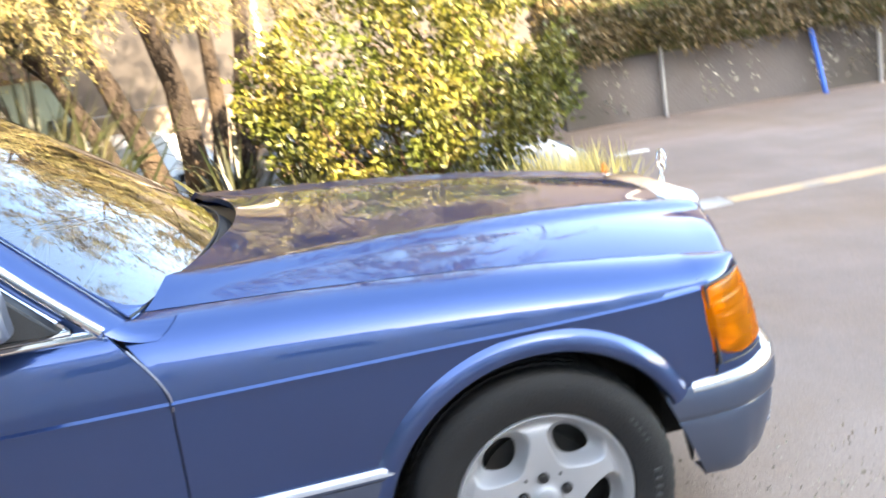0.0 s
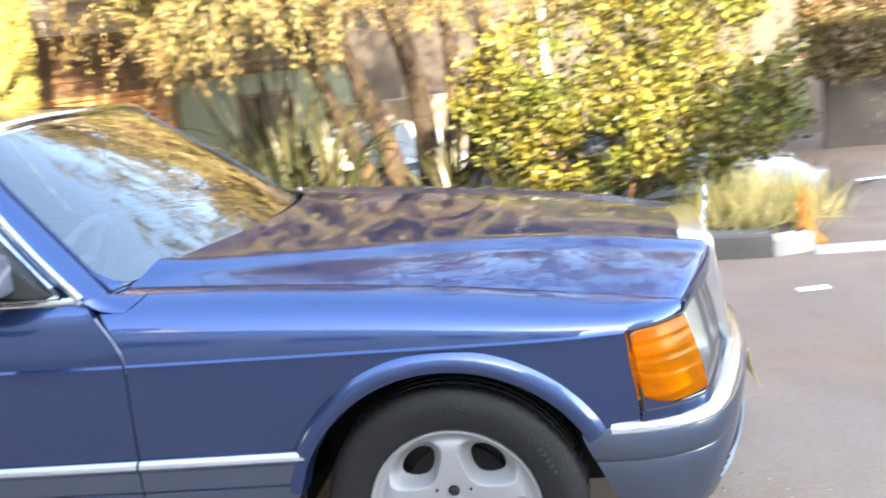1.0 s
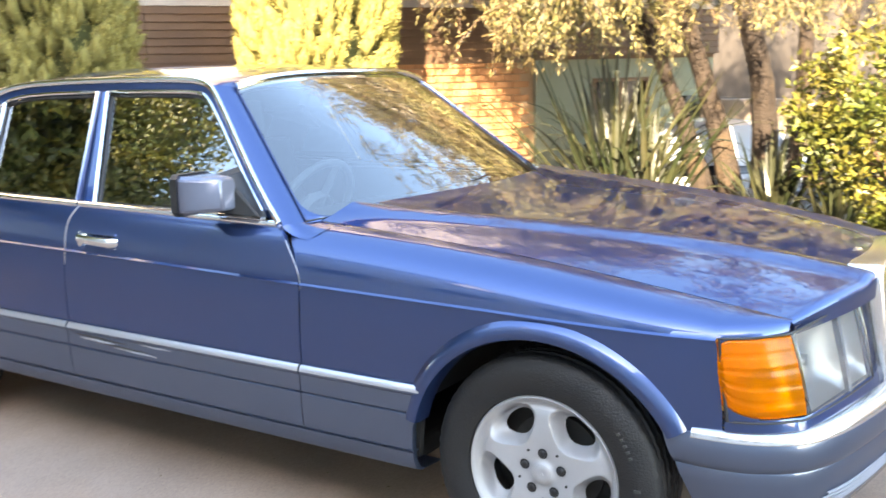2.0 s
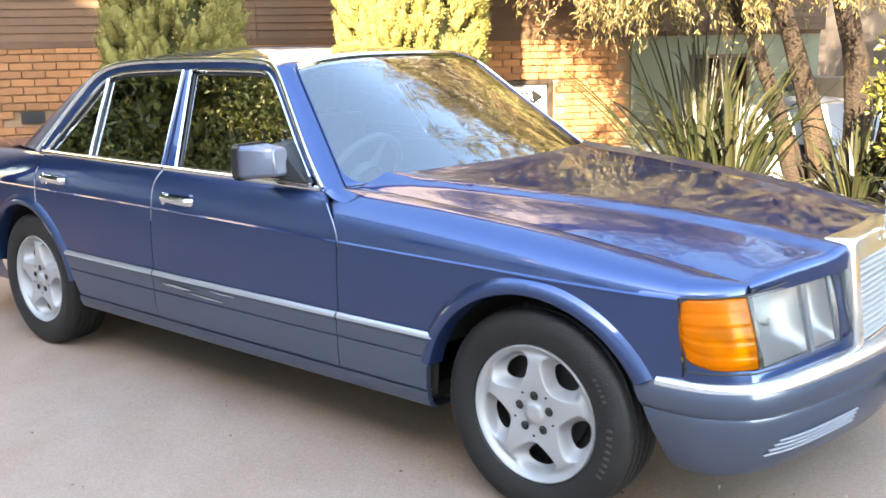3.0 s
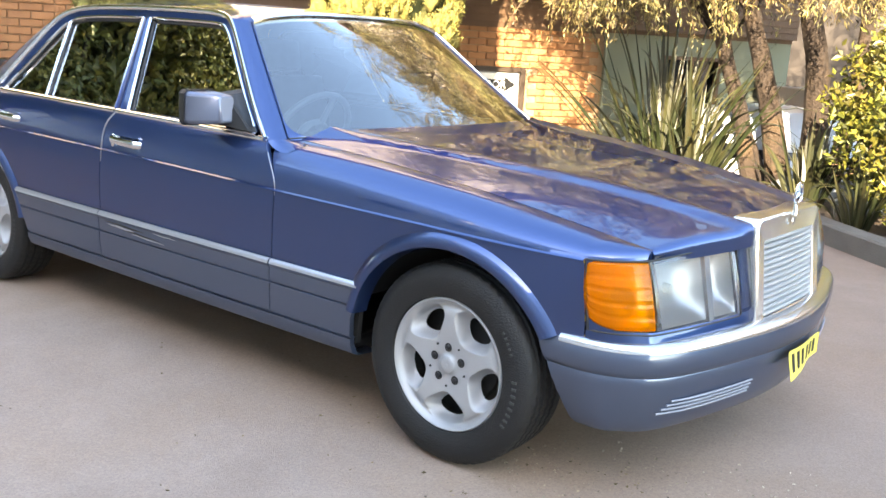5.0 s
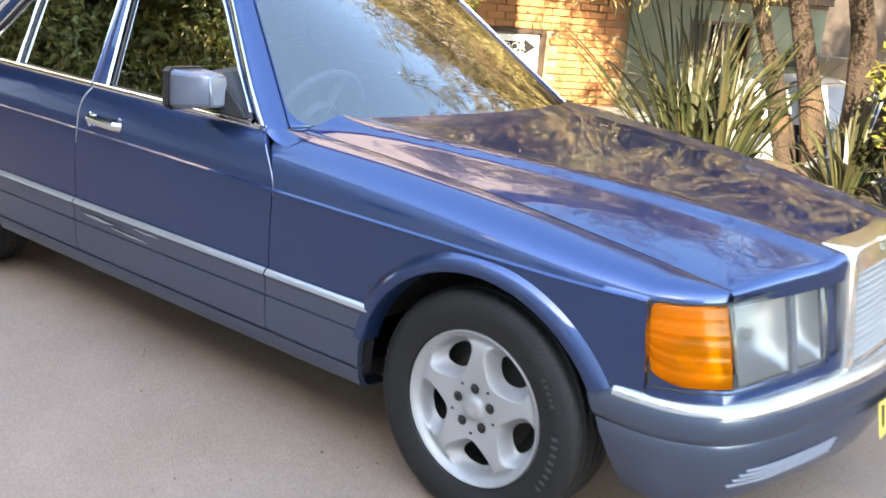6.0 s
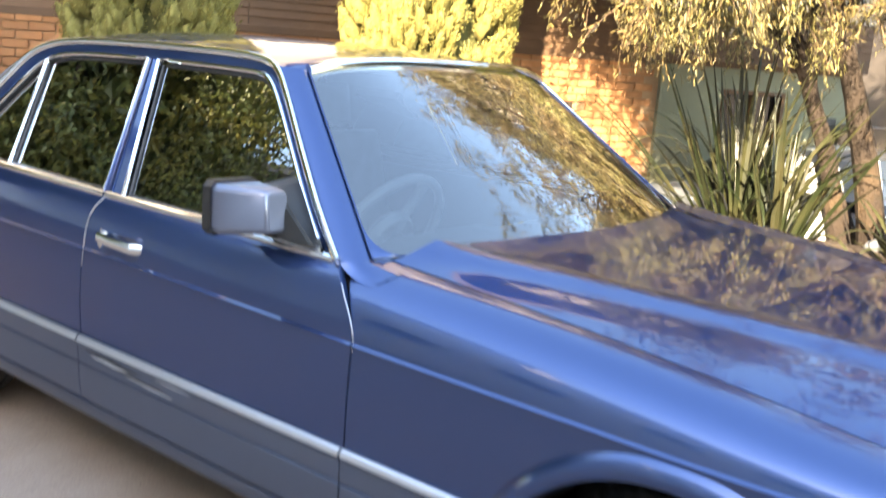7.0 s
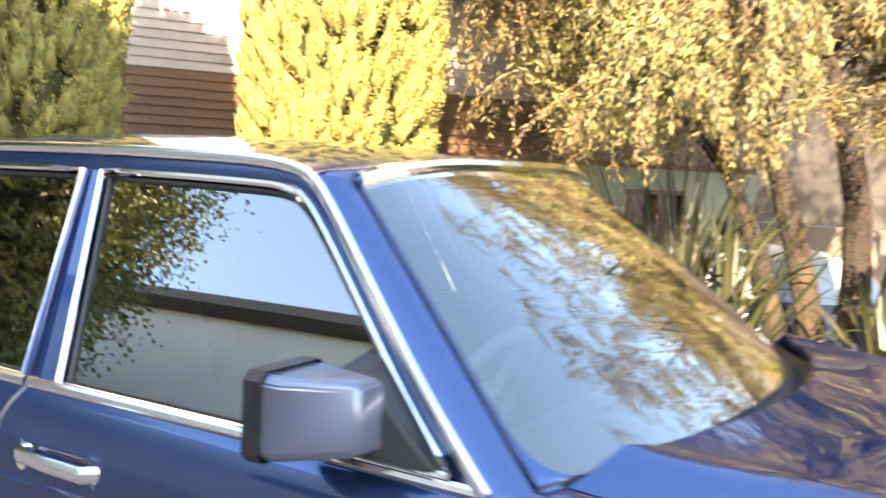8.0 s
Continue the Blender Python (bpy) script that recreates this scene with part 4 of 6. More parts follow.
    def seat(x, y, w, bench):
        bm = bmesh.new()
        block(bm, x - 0.02, x + 0.50, y - w, y + w, 0.40, 0.56, 0.05, 3)
        sc = part("seat_cushion", bm, SEAT, car)
        bm = bmesh.new()
        block(bm, -0.06, 0.07, -w, w, 0.0, 0.60, 0.045, 3, pose(x - 0.02, y, 0.50, 0, -16, 0))
        part("seat_back", bm, SEAT, sc)
        for hy in ((-0.33, 0.33) if bench else (0,)):
            bm = bmesh.new()
            block(bm, -0.045, 0.045, -0.13, 0.13, 0.0, 0.17, 0.035, 3, pose(x - 0.205, y + hy, 1.10, 0, -10, 0))
            part("headrest", bm, SEAT, sc)
    seat(-1.98, -0.37, 0.25, False)
    seat(-1.98, 0.37, 0.25, False)
    seat(-2.80, 0.0, 0.62, True)
    bm = bmesh.new()
    block(bm, -0.02, 0.02, -0.11, 0.11, -0.03, 0.03, 0.015, 2, pose(-1.30, 0, 1.29, 0, 10, 8))
    part("rear_view_mirror", bm, BLACK, car)
    bm = bmesh.new()
    block(bm, -3.3, -2.95, -0.62, 0.62, 0.90, 0.93, 0.01)
    part("parcel_shelf", bm, SEAT, car)
    return car


car = build_car()

# ---- more materials ----
def asphalt_material():
    """Dusty worn asphalt: fine stone speckle, sandy stains, and a gradual darkening towards +x and +y."""
    m = material("asphalt", (0.375, 0.288, 0.238), 0.95, 0, 2.2, 0.12, 0.35, 210, spec=0.2, second=(0.29, 0.205, 0.148), mask=(0.42, 0.66))
    n, l = m.node_tree.nodes, m.node_tree.links
    p = n["Principled BSDF"]
    col = p.inputs["Base Color"].links[0].from_socket
    geo = n.new("ShaderNodeNewGeometry")
    def times(col, fac, lo, hi):
        r = n.new("ShaderNodeMix")
        r.data_type, r.blend_type = "RGBA", "MULTIPLY"
        k = n.new("ShaderNodeMix")
        k.data_type = "RGBA"
        k.inputs[6].default_value, k.inputs[7].default_value = (*lo, 1), (*hi, 1)
        l.new(fac, k.inputs[0])
        r.inputs[0].default_value = 1
        l.new(col, r.inputs[6])
        l.new(k.outputs[2], r.inputs[7])
        return r.outputs[2]
    def ramp(sock, a, b):
        r = n.new("ShaderNodeMapRange")
        r.inputs[1].default_value, r.inputs[2].default_value = a, b
        l.new(sock, r.inputs[0])
        return r.outputs[0]
    stones = n.new("ShaderNodeTexVoronoi")
    stones.inputs["Scale"].default_value = 170
    l.new(geo.outputs["Position"], stones.inputs["Vector"])
    col = times(col, ramp(stones.outputs["Color"], 0.05, 0.95), (0.86, 0.86, 0.86), (1.10, 1.10, 1.09))
    blot = n.new("ShaderNodeTexNoise")
    blot.inputs["Scale"].default_value, blot.inputs["Detail"].default_value = 0.8, 5
    l.new(geo.outputs["Position"], blot.inputs["Vector"])
    col = times(col, ramp(blot.outputs["Fac"], 0.35, 0.65), (0.80, 0.775, 0.745), (1.10, 1.09, 1.08))
    # base colour drops to about 0.7 along +x and +y, edge broken by noise
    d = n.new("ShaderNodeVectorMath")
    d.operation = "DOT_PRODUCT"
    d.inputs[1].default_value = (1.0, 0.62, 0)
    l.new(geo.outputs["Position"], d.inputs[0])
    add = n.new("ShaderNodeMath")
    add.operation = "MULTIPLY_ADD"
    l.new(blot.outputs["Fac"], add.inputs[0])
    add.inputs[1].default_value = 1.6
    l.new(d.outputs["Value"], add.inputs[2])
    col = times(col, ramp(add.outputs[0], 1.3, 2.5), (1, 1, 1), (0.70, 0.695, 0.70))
    l.new(col, p.inputs["Base Color"])
    return m


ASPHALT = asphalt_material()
CONCRETE = material("concrete", (0.42, 0.39, 0.35), 0.85, 0, 4, 0.2, 0.3, 90, second=(0.25, 0.22, 0.19), mask=(0.5, 0.7))
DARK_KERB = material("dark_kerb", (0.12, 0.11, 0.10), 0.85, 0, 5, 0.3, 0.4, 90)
LINE = material("worn_yellow_paint", (0.50, 0.33, 0.17), 0.8, 0, 7, 0.3, 0.2, 120, second=(0.23, 0.2, 0.17), mask=(0.5, 0.62))
WHITE_PAINT = material("white_paint", (0.75, 0.74, 0.7), 0.6, 0, 6, 0.12, 0.1, 90)
SOIL = material("soil", (0.07, 0.05, 0.035), 0.95, 0, 5, 0.4, 0.6, 60)
BRICK = material("orange_brick", (0.33, 0.155, 0.065), 0.85, 0, 9, 0.2, 0.4, 160, rand=0.16)
MORTAR = material("mortar", (0.30, 0.20, 0.12), 0.9, 0, 9, 0.2, 0.4, 160)
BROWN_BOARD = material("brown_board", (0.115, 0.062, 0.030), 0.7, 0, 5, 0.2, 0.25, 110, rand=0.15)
PALE_BOARD = material("pale_board", (0.36, 0.31, 0.26), 0.7, 0, 5, 0.15, 0.2, 110, rand=0.08)
GREEN_WALL = material("grey_green_render", (0.19, 0.20, 0.14), 0.85, 0, 2.5, 0.12, 0.2, 90)
TAN_WALL = material("tan_render", (0.30, 0.235, 0.185), 0.9, 0, 1.5, 0.15, 0.25, 70)
DARK_WALL = material("stained_dark_wall", (0.15, 0.13, 0.12), 0.9, 0, 1.6, 0.35, 0.4, 50, second=(0.07, 0.06, 0.05), mask=(0.45, 0.65))
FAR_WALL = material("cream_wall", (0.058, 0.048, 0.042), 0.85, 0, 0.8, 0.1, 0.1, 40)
GREY_WALL = material("grey_wall", (0.60, 0.585, 0.56), 0.85, 0, 0.8, 0.15, 0.2, 40)
ROOF = material("roof_tiles", (0.14, 0.11, 0.10), 0.8, 0, 3, 0.25, 0.3, 40)
WINDOW_DARK = material("dark_window", (0.02, 0.022, 0.025), 0.08, 0, 5, 0.2)
BARK = material("bark", (0.028, 0.018, 0.012), 0.9, 0, 7, 0.4, 0.9, 45, second=(0.06, 0.038, 0.02), mask=(0.52, 0.66))
TWIG = material("twig", (0.14, 0.085, 0.05), 0.85, 0, 10, 0.3)
BUSH_LEAF = leaf_material("bush_leaf", (0.085, 0.10, 0.015), (0.165, 0.14, 0.026), 0.2, 0.45, 0.7)
TREE_LEAF = leaf_material("weeping_leaf", (0.18, 0.158, 0.055), (0.125, 0.088, 0.034), 0.1, 0.5, 0.95)
# leaf colour darkened to carry the shade deep in the weeping canopy
TREE_SHADE = leaf_material("shaded_twig_leaf", (0.055, 0.05, 0.018), (0.10, 0.065, 0.03), 0.1, 0.6, 0.8)
CONIFER_LEAF = leaf_material("conifer_leaf", (0.22, 0.195, 0.05), (0.28, 0.24, 0.068), 0.15, 0.7)
INNER = material("conifer_inner", (0.19, 0.165, 0.042), 0.9, 0, 9, 0.35, 0.6, 90)
# filler inside conifers and hedge, coloured dark for shade between leaves
CORE = material("leaf_shade_core", (0.07, 0.07, 0.018), 0.9, 0, 6, 0.3)
FLAX_LEAF = leaf_material("flax_leaf", (0.019, 0.026, 0.010), (0.050, 0.046, 0.020), 0.06, 0.42)
HEDGE_LEAF = leaf_material("hedge_leaf", (0.12, 0.085, 0.03), (0.17, 0.12, 0.06), 0.2)
DARK_LEAF = leaf_material("dark_tree_leaf", (0.115, 0.14, 0.042), (0.20, 0.185, 0.045), 0.25)
STRAW = leaf_material("dry_grass", (0.60, 0.48, 0.16), (0.68, 0.58, 0.27), 0.3)
GRIT = leaf_material("grit", (0.20, 0.13, 0.06), (0.42, 0.34, 0.24), 0.1)
CREEPER = leaf_material("pale_creeper", (0.42, 0.39, 0.33), (0.22, 0.19, 0.13), 0.2)
CONE_ORANGE = material("cone_orange", (0.85, 0.22, 0.02), 0.5, 0, 10, 0.12)
BLUE_PAINT = material("blue_pole_paint", (0.03, 0.12, 0.5), 0.5, 0, 8, 0.1)
GALV = material("galvanised", (0.36, 0.36, 0.36), 0.5, 0.5, 10, 0.15)
WHITE_CAR = material("white_car_paint", (0.50, 0.53, 0.58), 0.3, 0, 2, 0.04, coat=1.0)
rng = np.random.default_rng(7)


def structure(name, bm, mat, label, category, smooth=False, m=None):
    ob = new(name, mesh_of(bm, mat, smooth))
    if m is not None:
        ob.matrix_world = m
    return tagged(ob, label, category, kind="structure")


def leaf_cloud(name, centres, dirs, length, width, mat, parent=None, fold=0.25, jitter=0.35, stuff=False):
    """Many small folded leaves: each a diamond of two faces along its own direction."""
    n = len(centres)
    d = dirs / np.maximum(np.linalg.norm(dirs, axis=1), 1e-6)[:, None]
    r = rng.normal(size=(n, 3))
    s = np.cross(d, r)
    s /= np.maximum(np.linalg.norm(s, axis=1), 1e-6)[:, None]
    u = np.cross(s, d)
    L = length * (1 + jitter * (rng.random(n) * 2 - 1))[:, None]
    W = width * (1 + jitter * (rng.random(n) * 2 - 1))[:, None]
    a, b = centres, centres + d * L
    mid = centres + d * L * 0.45
    v = np.stack([a, mid + s * W / 2 + u * W * fold, b, mid - s * W / 2 + u * W * fold], 1).reshape(-1, 3)
    me = bpy.data.meshes.new(name)
    k = np.arange(n)[:, None] * 4
    faces = np.concatenate([k + np.array([[0, 1, 2]]), k + np.array([[0, 2, 3]])], 0)
    me.from_pydata(v.tolist(), [], faces.tolist())
    me.materials.append(mat)
    ob = new(name, me)
    ob.parent = parent
    if stuff:
        ob["kind"] = "stuff"
    return ob


def ground_z(x, y):
    def ss(a, b, t):
        t = max(0.0, min(1.0, (t - a) / (b - a)))
        return t * t * (3 - 2 * t)
    return -0.6 * ss(4.3, 6.3, y + 0.0 * x) * (1 - ss(1.9, 2.8, x)) - 0.7 * ss(0, 1, (-(x + 3.2) * 0.83 + (y - 6.0) * 0.56 + 1.0) / 6.0) * ss(2.4, 4.5, y - 0.3 * (x + 4))


# ---- ground, kerbs ----
def build_ground():
    def axis(lo, hi, step):
        a = [lo + step * i for i in range(int((hi - lo) / step) + 1)]
        far, q = [], hi
        while q < 900:
            q = q + max(step, (q - hi) * 0.6 + 1)
            far.append(q)
        neg, q = [], lo
        while q > -900:
            q = q - max(step, (lo - q) * 0.6 + 1)
            neg.append(q)
        return neg[::-1] + a + far
    xs, ys = axis(-12, 8, 0.25), axis(-4, 12, 0.25)
    rows = [[(x, y, ground_z(x, y) + (0.004 * noise.noise(Vector((x * 0.8, y * 0.8, 0))) if abs(x) < 12 and abs(y) < 12 else 0)) for y in ys] for x in xs]
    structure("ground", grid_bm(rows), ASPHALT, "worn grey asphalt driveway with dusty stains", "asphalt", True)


def strip_along(path, half, z0, z1, bevel=0.015):
    rows = []
    n = len(path)
    for i, p in enumerate(path):
        a, b = Vector(path[max(i - 1, 0)]), Vector(path[min(i + 1, n - 1)])
        d = (b - a).normalized()
        q = Vector((-d.y, d.x))
        p = Vector(p)
        rows.append([(*(p + q * (half + 0.01)), z0), (*(p + q * half), z1 - bevel), (*(p + q * (half - bevel)), z1), (*(p - q * (half - bevel)), z1), (*(p - q * half), z1 - bevel), (*(p - q * (half + 0.01)), z0)])
    return grid_bm(rows)


build_ground()
BED = refine([(1.68, 3.0), (1.45, 2.93), (1.1, 3.0), (0.75, 3.25), (0.2, 3.72), (-0.35, 4.2), (-1.2, 5.0), (-2.6, 6.1)], 6)
structure("kerb_1", strip_along(BED[:7], 0.075, -0.05, 0.115), CONCRETE, "pale concrete kerb round the garden bed", "kerb", True)
structure("kerb_2", strip_along(BED[6:], 0.09, -0.7, 0.15), DARK_KERB, "dark kerb along the garden bed", "kerb", True)
bm = strip_along(refine([(1.70, 2.93), (2.0, 2.90), (2.4, 2.88)], 5), 0.11, -0.02, 0.012, 0.006)
structure("pavement_lip", bm, CONCRETE, "worn concrete lip across the driveway mouth", "pavement", True)
bm = strip_along(refine([(2.42, 2.88), (3.5, 2.86), (5.0, 2.84), (9.0, 2.8)], 6), 0.06, -0.004, 0.008, 0.003)
structure("road_line", bm, LINE, "faded yellow line painted on asphalt", "road marking", True)
for x, y, l, a in ((2.75, 5.3, 0.32, 4), (1.5, 2.07, 0.16, 8)):
    bm = bmesh.new()
    block(bm, -l / 2, l / 2, -0.035, 0.035, -0.002, 0.006, 0.002, 1, pose(x, y, 0.002, 0, 0, a))
    structure("road_mark", bm, WHITE_PAINT, "short white paint mark on asphalt", "road marking")
rows = []
inner = [(1.62, 3.12), (1.95, 4.3), (2.3, 5.2), (1.6, 6.3), (-0.5, 7.0), (-2.6, 7.2)]
inn = refine(inner, 8)
for i, p in enumerate(BED):
    q = inn[min(len(inn) - 1, int(i * len(inn) / len(BED)))]
    rows.append([(lerp(p[0], q[0], t), lerp(p[1], q[1], t), max(0.06, 0.09 + 0.05 * math.sin(9 * t + i)) * (1 if t < 0.9 else 0.3) + (ground_z(lerp(p[0], q[0], t), lerp(p[1], q[1], t)) * max(0, (t - 0.4) / 0.6))) for t in (k / 12 for k in range(13))])
structure("garden_bed", grid_bm(rows), SOIL, "dark soil of a raised garden bed", "soil", True)


# ---- brick building behind the car ----
WALL = pose(-7.66, 1.49, 0.134, 0, 0, 56) @ Matrix.Scale(0.9, 4)


def build_building():
    b = thing("building", "orange brick building with brown weatherboards above", "building", WALL)
    bm = bmesh.new()
    block(bm, -7, 7.36, 0.03, 0.28, -1.6, 1.56)
    wall = part("brick_wall", bm, MORTAR, b, smooth=False)
    # strip put in for the shaded recess below the boards
    bm = bmesh.new()
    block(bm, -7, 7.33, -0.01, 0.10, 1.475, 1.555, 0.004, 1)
    part("shadow_beam", bm, BROWN_BOARD, b, "dark brown strip standing for the shadow under the boards", smooth=False)
    # added corner strip: no pipe stands here, only bricks in the sun
    bm = bmesh.new()
    block(bm, 7.345, 7.39, -0.05, 0.01, -1.4, 1.5, 0.015)
    part("downpipe", bm, GREEN_WALL, b, "narrow grey-green strip added at the wall corner")
    bm = bmesh.new()
    block(bm, -7, 10.3, 0.10, 0.3, 1.5, 2.146)
    part("upper_wall", bm, BROWN_BOARD, b, smooth=False)
    bm = bmesh.new()
    block(bm, -7, 10.3, 0.10, 0.3, 2.146, 8.7)
    part("upper_storey", bm, PALE_BOARD, b, "pale upper storey", smooth=False)
    def board_mesh(l):
        bm = bmesh.new()
        p = [(0.10, 0.0), (0.042, 0.002), (0.039, 0.008), (0.052, 0.088), (0.10, 0.088)]
        va = [bm.verts.new((0, y, z)) for y, z in p]
        vb = [bm.verts.new((l, y, z)) for y, z in p]
        for i in range(5):
            bm.faces.new([va[i], va[(i + 1) % 5], vb[(i + 1) % 5], vb[i]])
        bm.faces.new(va)
        bm.faces.new(vb[::-1])
        return bm
    cuts = [(-7, 4.6), (-2.395, 5.0), (2.61, 4.75), (7.365, 2.94)]
    # boards from 2.146 up take a paler colour than those below
    for mat, z0, rows, name in ((BROWN_BOARD, 1.55, 7, "brown_board"), (PALE_BOARD, 2.146, 34, "pale_board")):
        meshes = [mesh_of(board_mesh(l), mat, False) for _, l in cuts]
        for k in range(rows):
            for (x, l), me in zip(cuts, meshes):
                ob = new(name, me)
                ob.parent = b
                ob.matrix_basis = pose(x, -0.03, z0 + 0.085 * k)
    bm = bmesh.new()
    block(bm, -7.2, 10.5, -0.45, 0.2, 8.68, 8.84, 0.02)
    block(bm, -7.2, 10.5, 0.0, 6.0, 8.84, 9.0, 0, 2, pose(0, 0, -0.2, 2))
    part("roof", bm, ROOF, b, "dark tiled roof edge", smooth=False)
    bm = bmesh.new()
    block(bm, -7, 10.3, 0.3, 6, -1.6, 8.7)
    part("building_core", bm, MORTAR, b, smooth=False)
    # recessed grey-green wall to the side of the bricks
    bm = bmesh.new()
    gx, gz = (7.36, 8.3, 9.2, 10.3), (-1.6, 0.35, 1.25, 1.52)
    gv = [[bm.verts.new((x, 0.12, z)) for z in gz] for x in gx]
    fs = [bm.faces.new([gv[a][c], gv[a + 1][c], gv[a + 1][c + 1], gv[a][c + 1]]) for a in range(3) for c in range(3) if (a, c) != (1, 1)]
    ext = bmesh.ops.extrude_face_region(bm, geom=fs)["geom"]
    bmesh.ops.translate(bm, vec=(0, 0.18, 0), verts=[v for v in ext if isinstance(v, bmesh.types.BMVert)])
    green = part("rendered_wall", bm, GREEN_WALL, b, "grey-green rendered wall", smooth=False)
    bm = bmesh.new()
    block(bm, 8.3, 9.2, 0.22, 0.24, 0.35, 1.25)
    w = part("window", bm, WINDOW_DARK, b, "dark window pane", smooth=False)
    bm = bmesh.new()
    for a in ((8.3, 8.35, 0.35, 1.25), (9.15, 9.2, 0.35, 1.25), (8.73, 8.77, 0.40, 1.2), (8.35, 9.15, 1.2, 1.25), (8.35, 9.15, 0.35, 0.4)):
        block(bm, a[0], a[1], 0.10, 0.2, a[2], a[3], 0.004, 1)
    part("window_frame", bm, BROWN_BOARD, w, smooth=False)
    bm = bmesh.new()
    block(bm, 9.78, 9.96, 0.04, 0.13, 0.74, 0.98, 0.01)
    part("meter_box", bm, BLACK, green, "small dark meter box on the wall")
    bm = bmesh.new()
    block(bm, 0.02, 0.26, -0.004, 0.05, 0.68, 0.80)
    part("air_vent", bm, BLACK, wall, "dark air vent in the bricks", smooth=False)
    # door with a sign on top
    bm = bmesh.new()
    for a in ((5.30, 5.36, -1.2, 0.99), (6.19, 6.26, -1.2, 0.99), (5.36, 6.19, 0.93, 0.99)):
        block(bm, a[0], a[1], -0.03, 0.05, a[2], a[3], 0.006, 1)
    door = part("door_frame", bm, material("dark_stained_frame", (0.035, 0.022, 0.014), 0.6), b, "dark stained timber door frame", smooth=False)
    bm = bmesh.new()
    block(bm, 5.36, 6.19, 0.0, 0.05, -1.2, 0.93)
    part("door_leaf", bm, material("grey_door_paint", (0.30, 0.29, 0.28), 0.6, 0, 6, 0.15, 0.1, 80), door, "grey painted door", smooth=False)
    bm = bmesh.new()
    for k in range(5):
        block(bm, 5.45 + 0.16 * k, 5.47 + 0.16 * k, -0.008, 0.01, -1.1, 0.62)
    part("door_batten", bm, WHITE_PAINT, door, smooth=False)
    bm = bmesh.new()
    block(bm, 5.40, 6.17, -0.022, -0.004, 0.64, 0.91, 0.004, 1)
    sign = part("door_sign", bm, WHITE_PAINT, b, "white sign with a black arrow reading door", smooth=False)
    bm = bmesh.new()
    pts = [(5.46, 0.715), (5.98, 0.715), (5.98, 0.675), (6.13, 0.775), (5.98, 0.875), (5.98, 0.835), (5.46, 0.835)]
    va = [bm.verts.new((x, -0.0225, z)) for x, z in pts]
    vb = [bm.verts.new((x, -0.026, z)) for x, z in pts]
    bm.faces.new(vb)
    for i in range(7):
        bm.faces.new([va[i], va[(i + 1) % 7], vb[(i + 1) % 7], vb[i]])
    part("arrow", bm, INK, sign, smooth=False)
    cu = bpy.data.curves.new("sign_text", "FONT")
    cu.body, cu.size, cu.extrude, cu.align_x = "DOOR", 0.13, 0.001, "RIGHT"
    cu.materials.append(WHITE_PAINT)
    tx = new("sign_text", cu)
    tx.parent = sign
    tx.matrix_basis = pose(6.0, -0.0275, 0.73, 90)
    # bricks: those most in view as parts, the rest joined
    def brick_bm(bm, x, z, l):
        block(bm, x, x + l, 0.0, 0.06, z, z + 0.076, 0.0)
    bm = bmesh.new()
    block(bm, 0, 0.23, -0.004, 0.05, 0, 0.076, 0.004, 1)
    one = mesh_of(bm, BRICK, False)
    verts, faces = [], []
    for k in range(35):
        z = -1.5 + 0.086 * k
        x = -7 + (0.12 if k % 2 else 0)
        while x < 7.1:
            hide = 5.30 - 0.23 < x < 6.26 and z < 0.99
            vent = -0.22 < x < 0.25 and 0.61 < z < 0.8
            if not hide and not vent:
                near = (4.55 < x and 0.25 < z) or (-1.3 < x < 1.6 and 0.45 < z)
                if near:
                    ob = new("brick", one)
                    ob.parent = wall
                    ob.matrix_basis = pose(x, 0.004 * math.sin(x * 7 + k * 3), z, 0, 0, 0)
                else:
                    n = len(verts)
                    dy = 0.003 * math.sin(x * 9 + k * 5)
                    for dx, ddy, dz in ((0, 0.04, 0), (0.23, 0.04, 0), (0.23, 0.04, 0.076), (0, 0.04, 0.076), (0.004, 0, 0.004), (0.226, 0, 0.004), (0.226, 0, 0.072), (0.004, 0, 0.072)):
                        verts.append((x + dx, dy + ddy, z + dz))
                    faces += [[n + 4, n + 5, n + 6, n + 7], [n, n + 1, n + 5, n + 4], [n + 1, n + 2, n + 6, n + 5], [n + 2, n + 3, n + 7, n + 6], [n + 3, n, n + 4, n + 7]]
            x += 0.24
    rest = raw("far_bricks", verts, faces, BRICK, wall)
    rest["kind"] = "stuff"
    return b


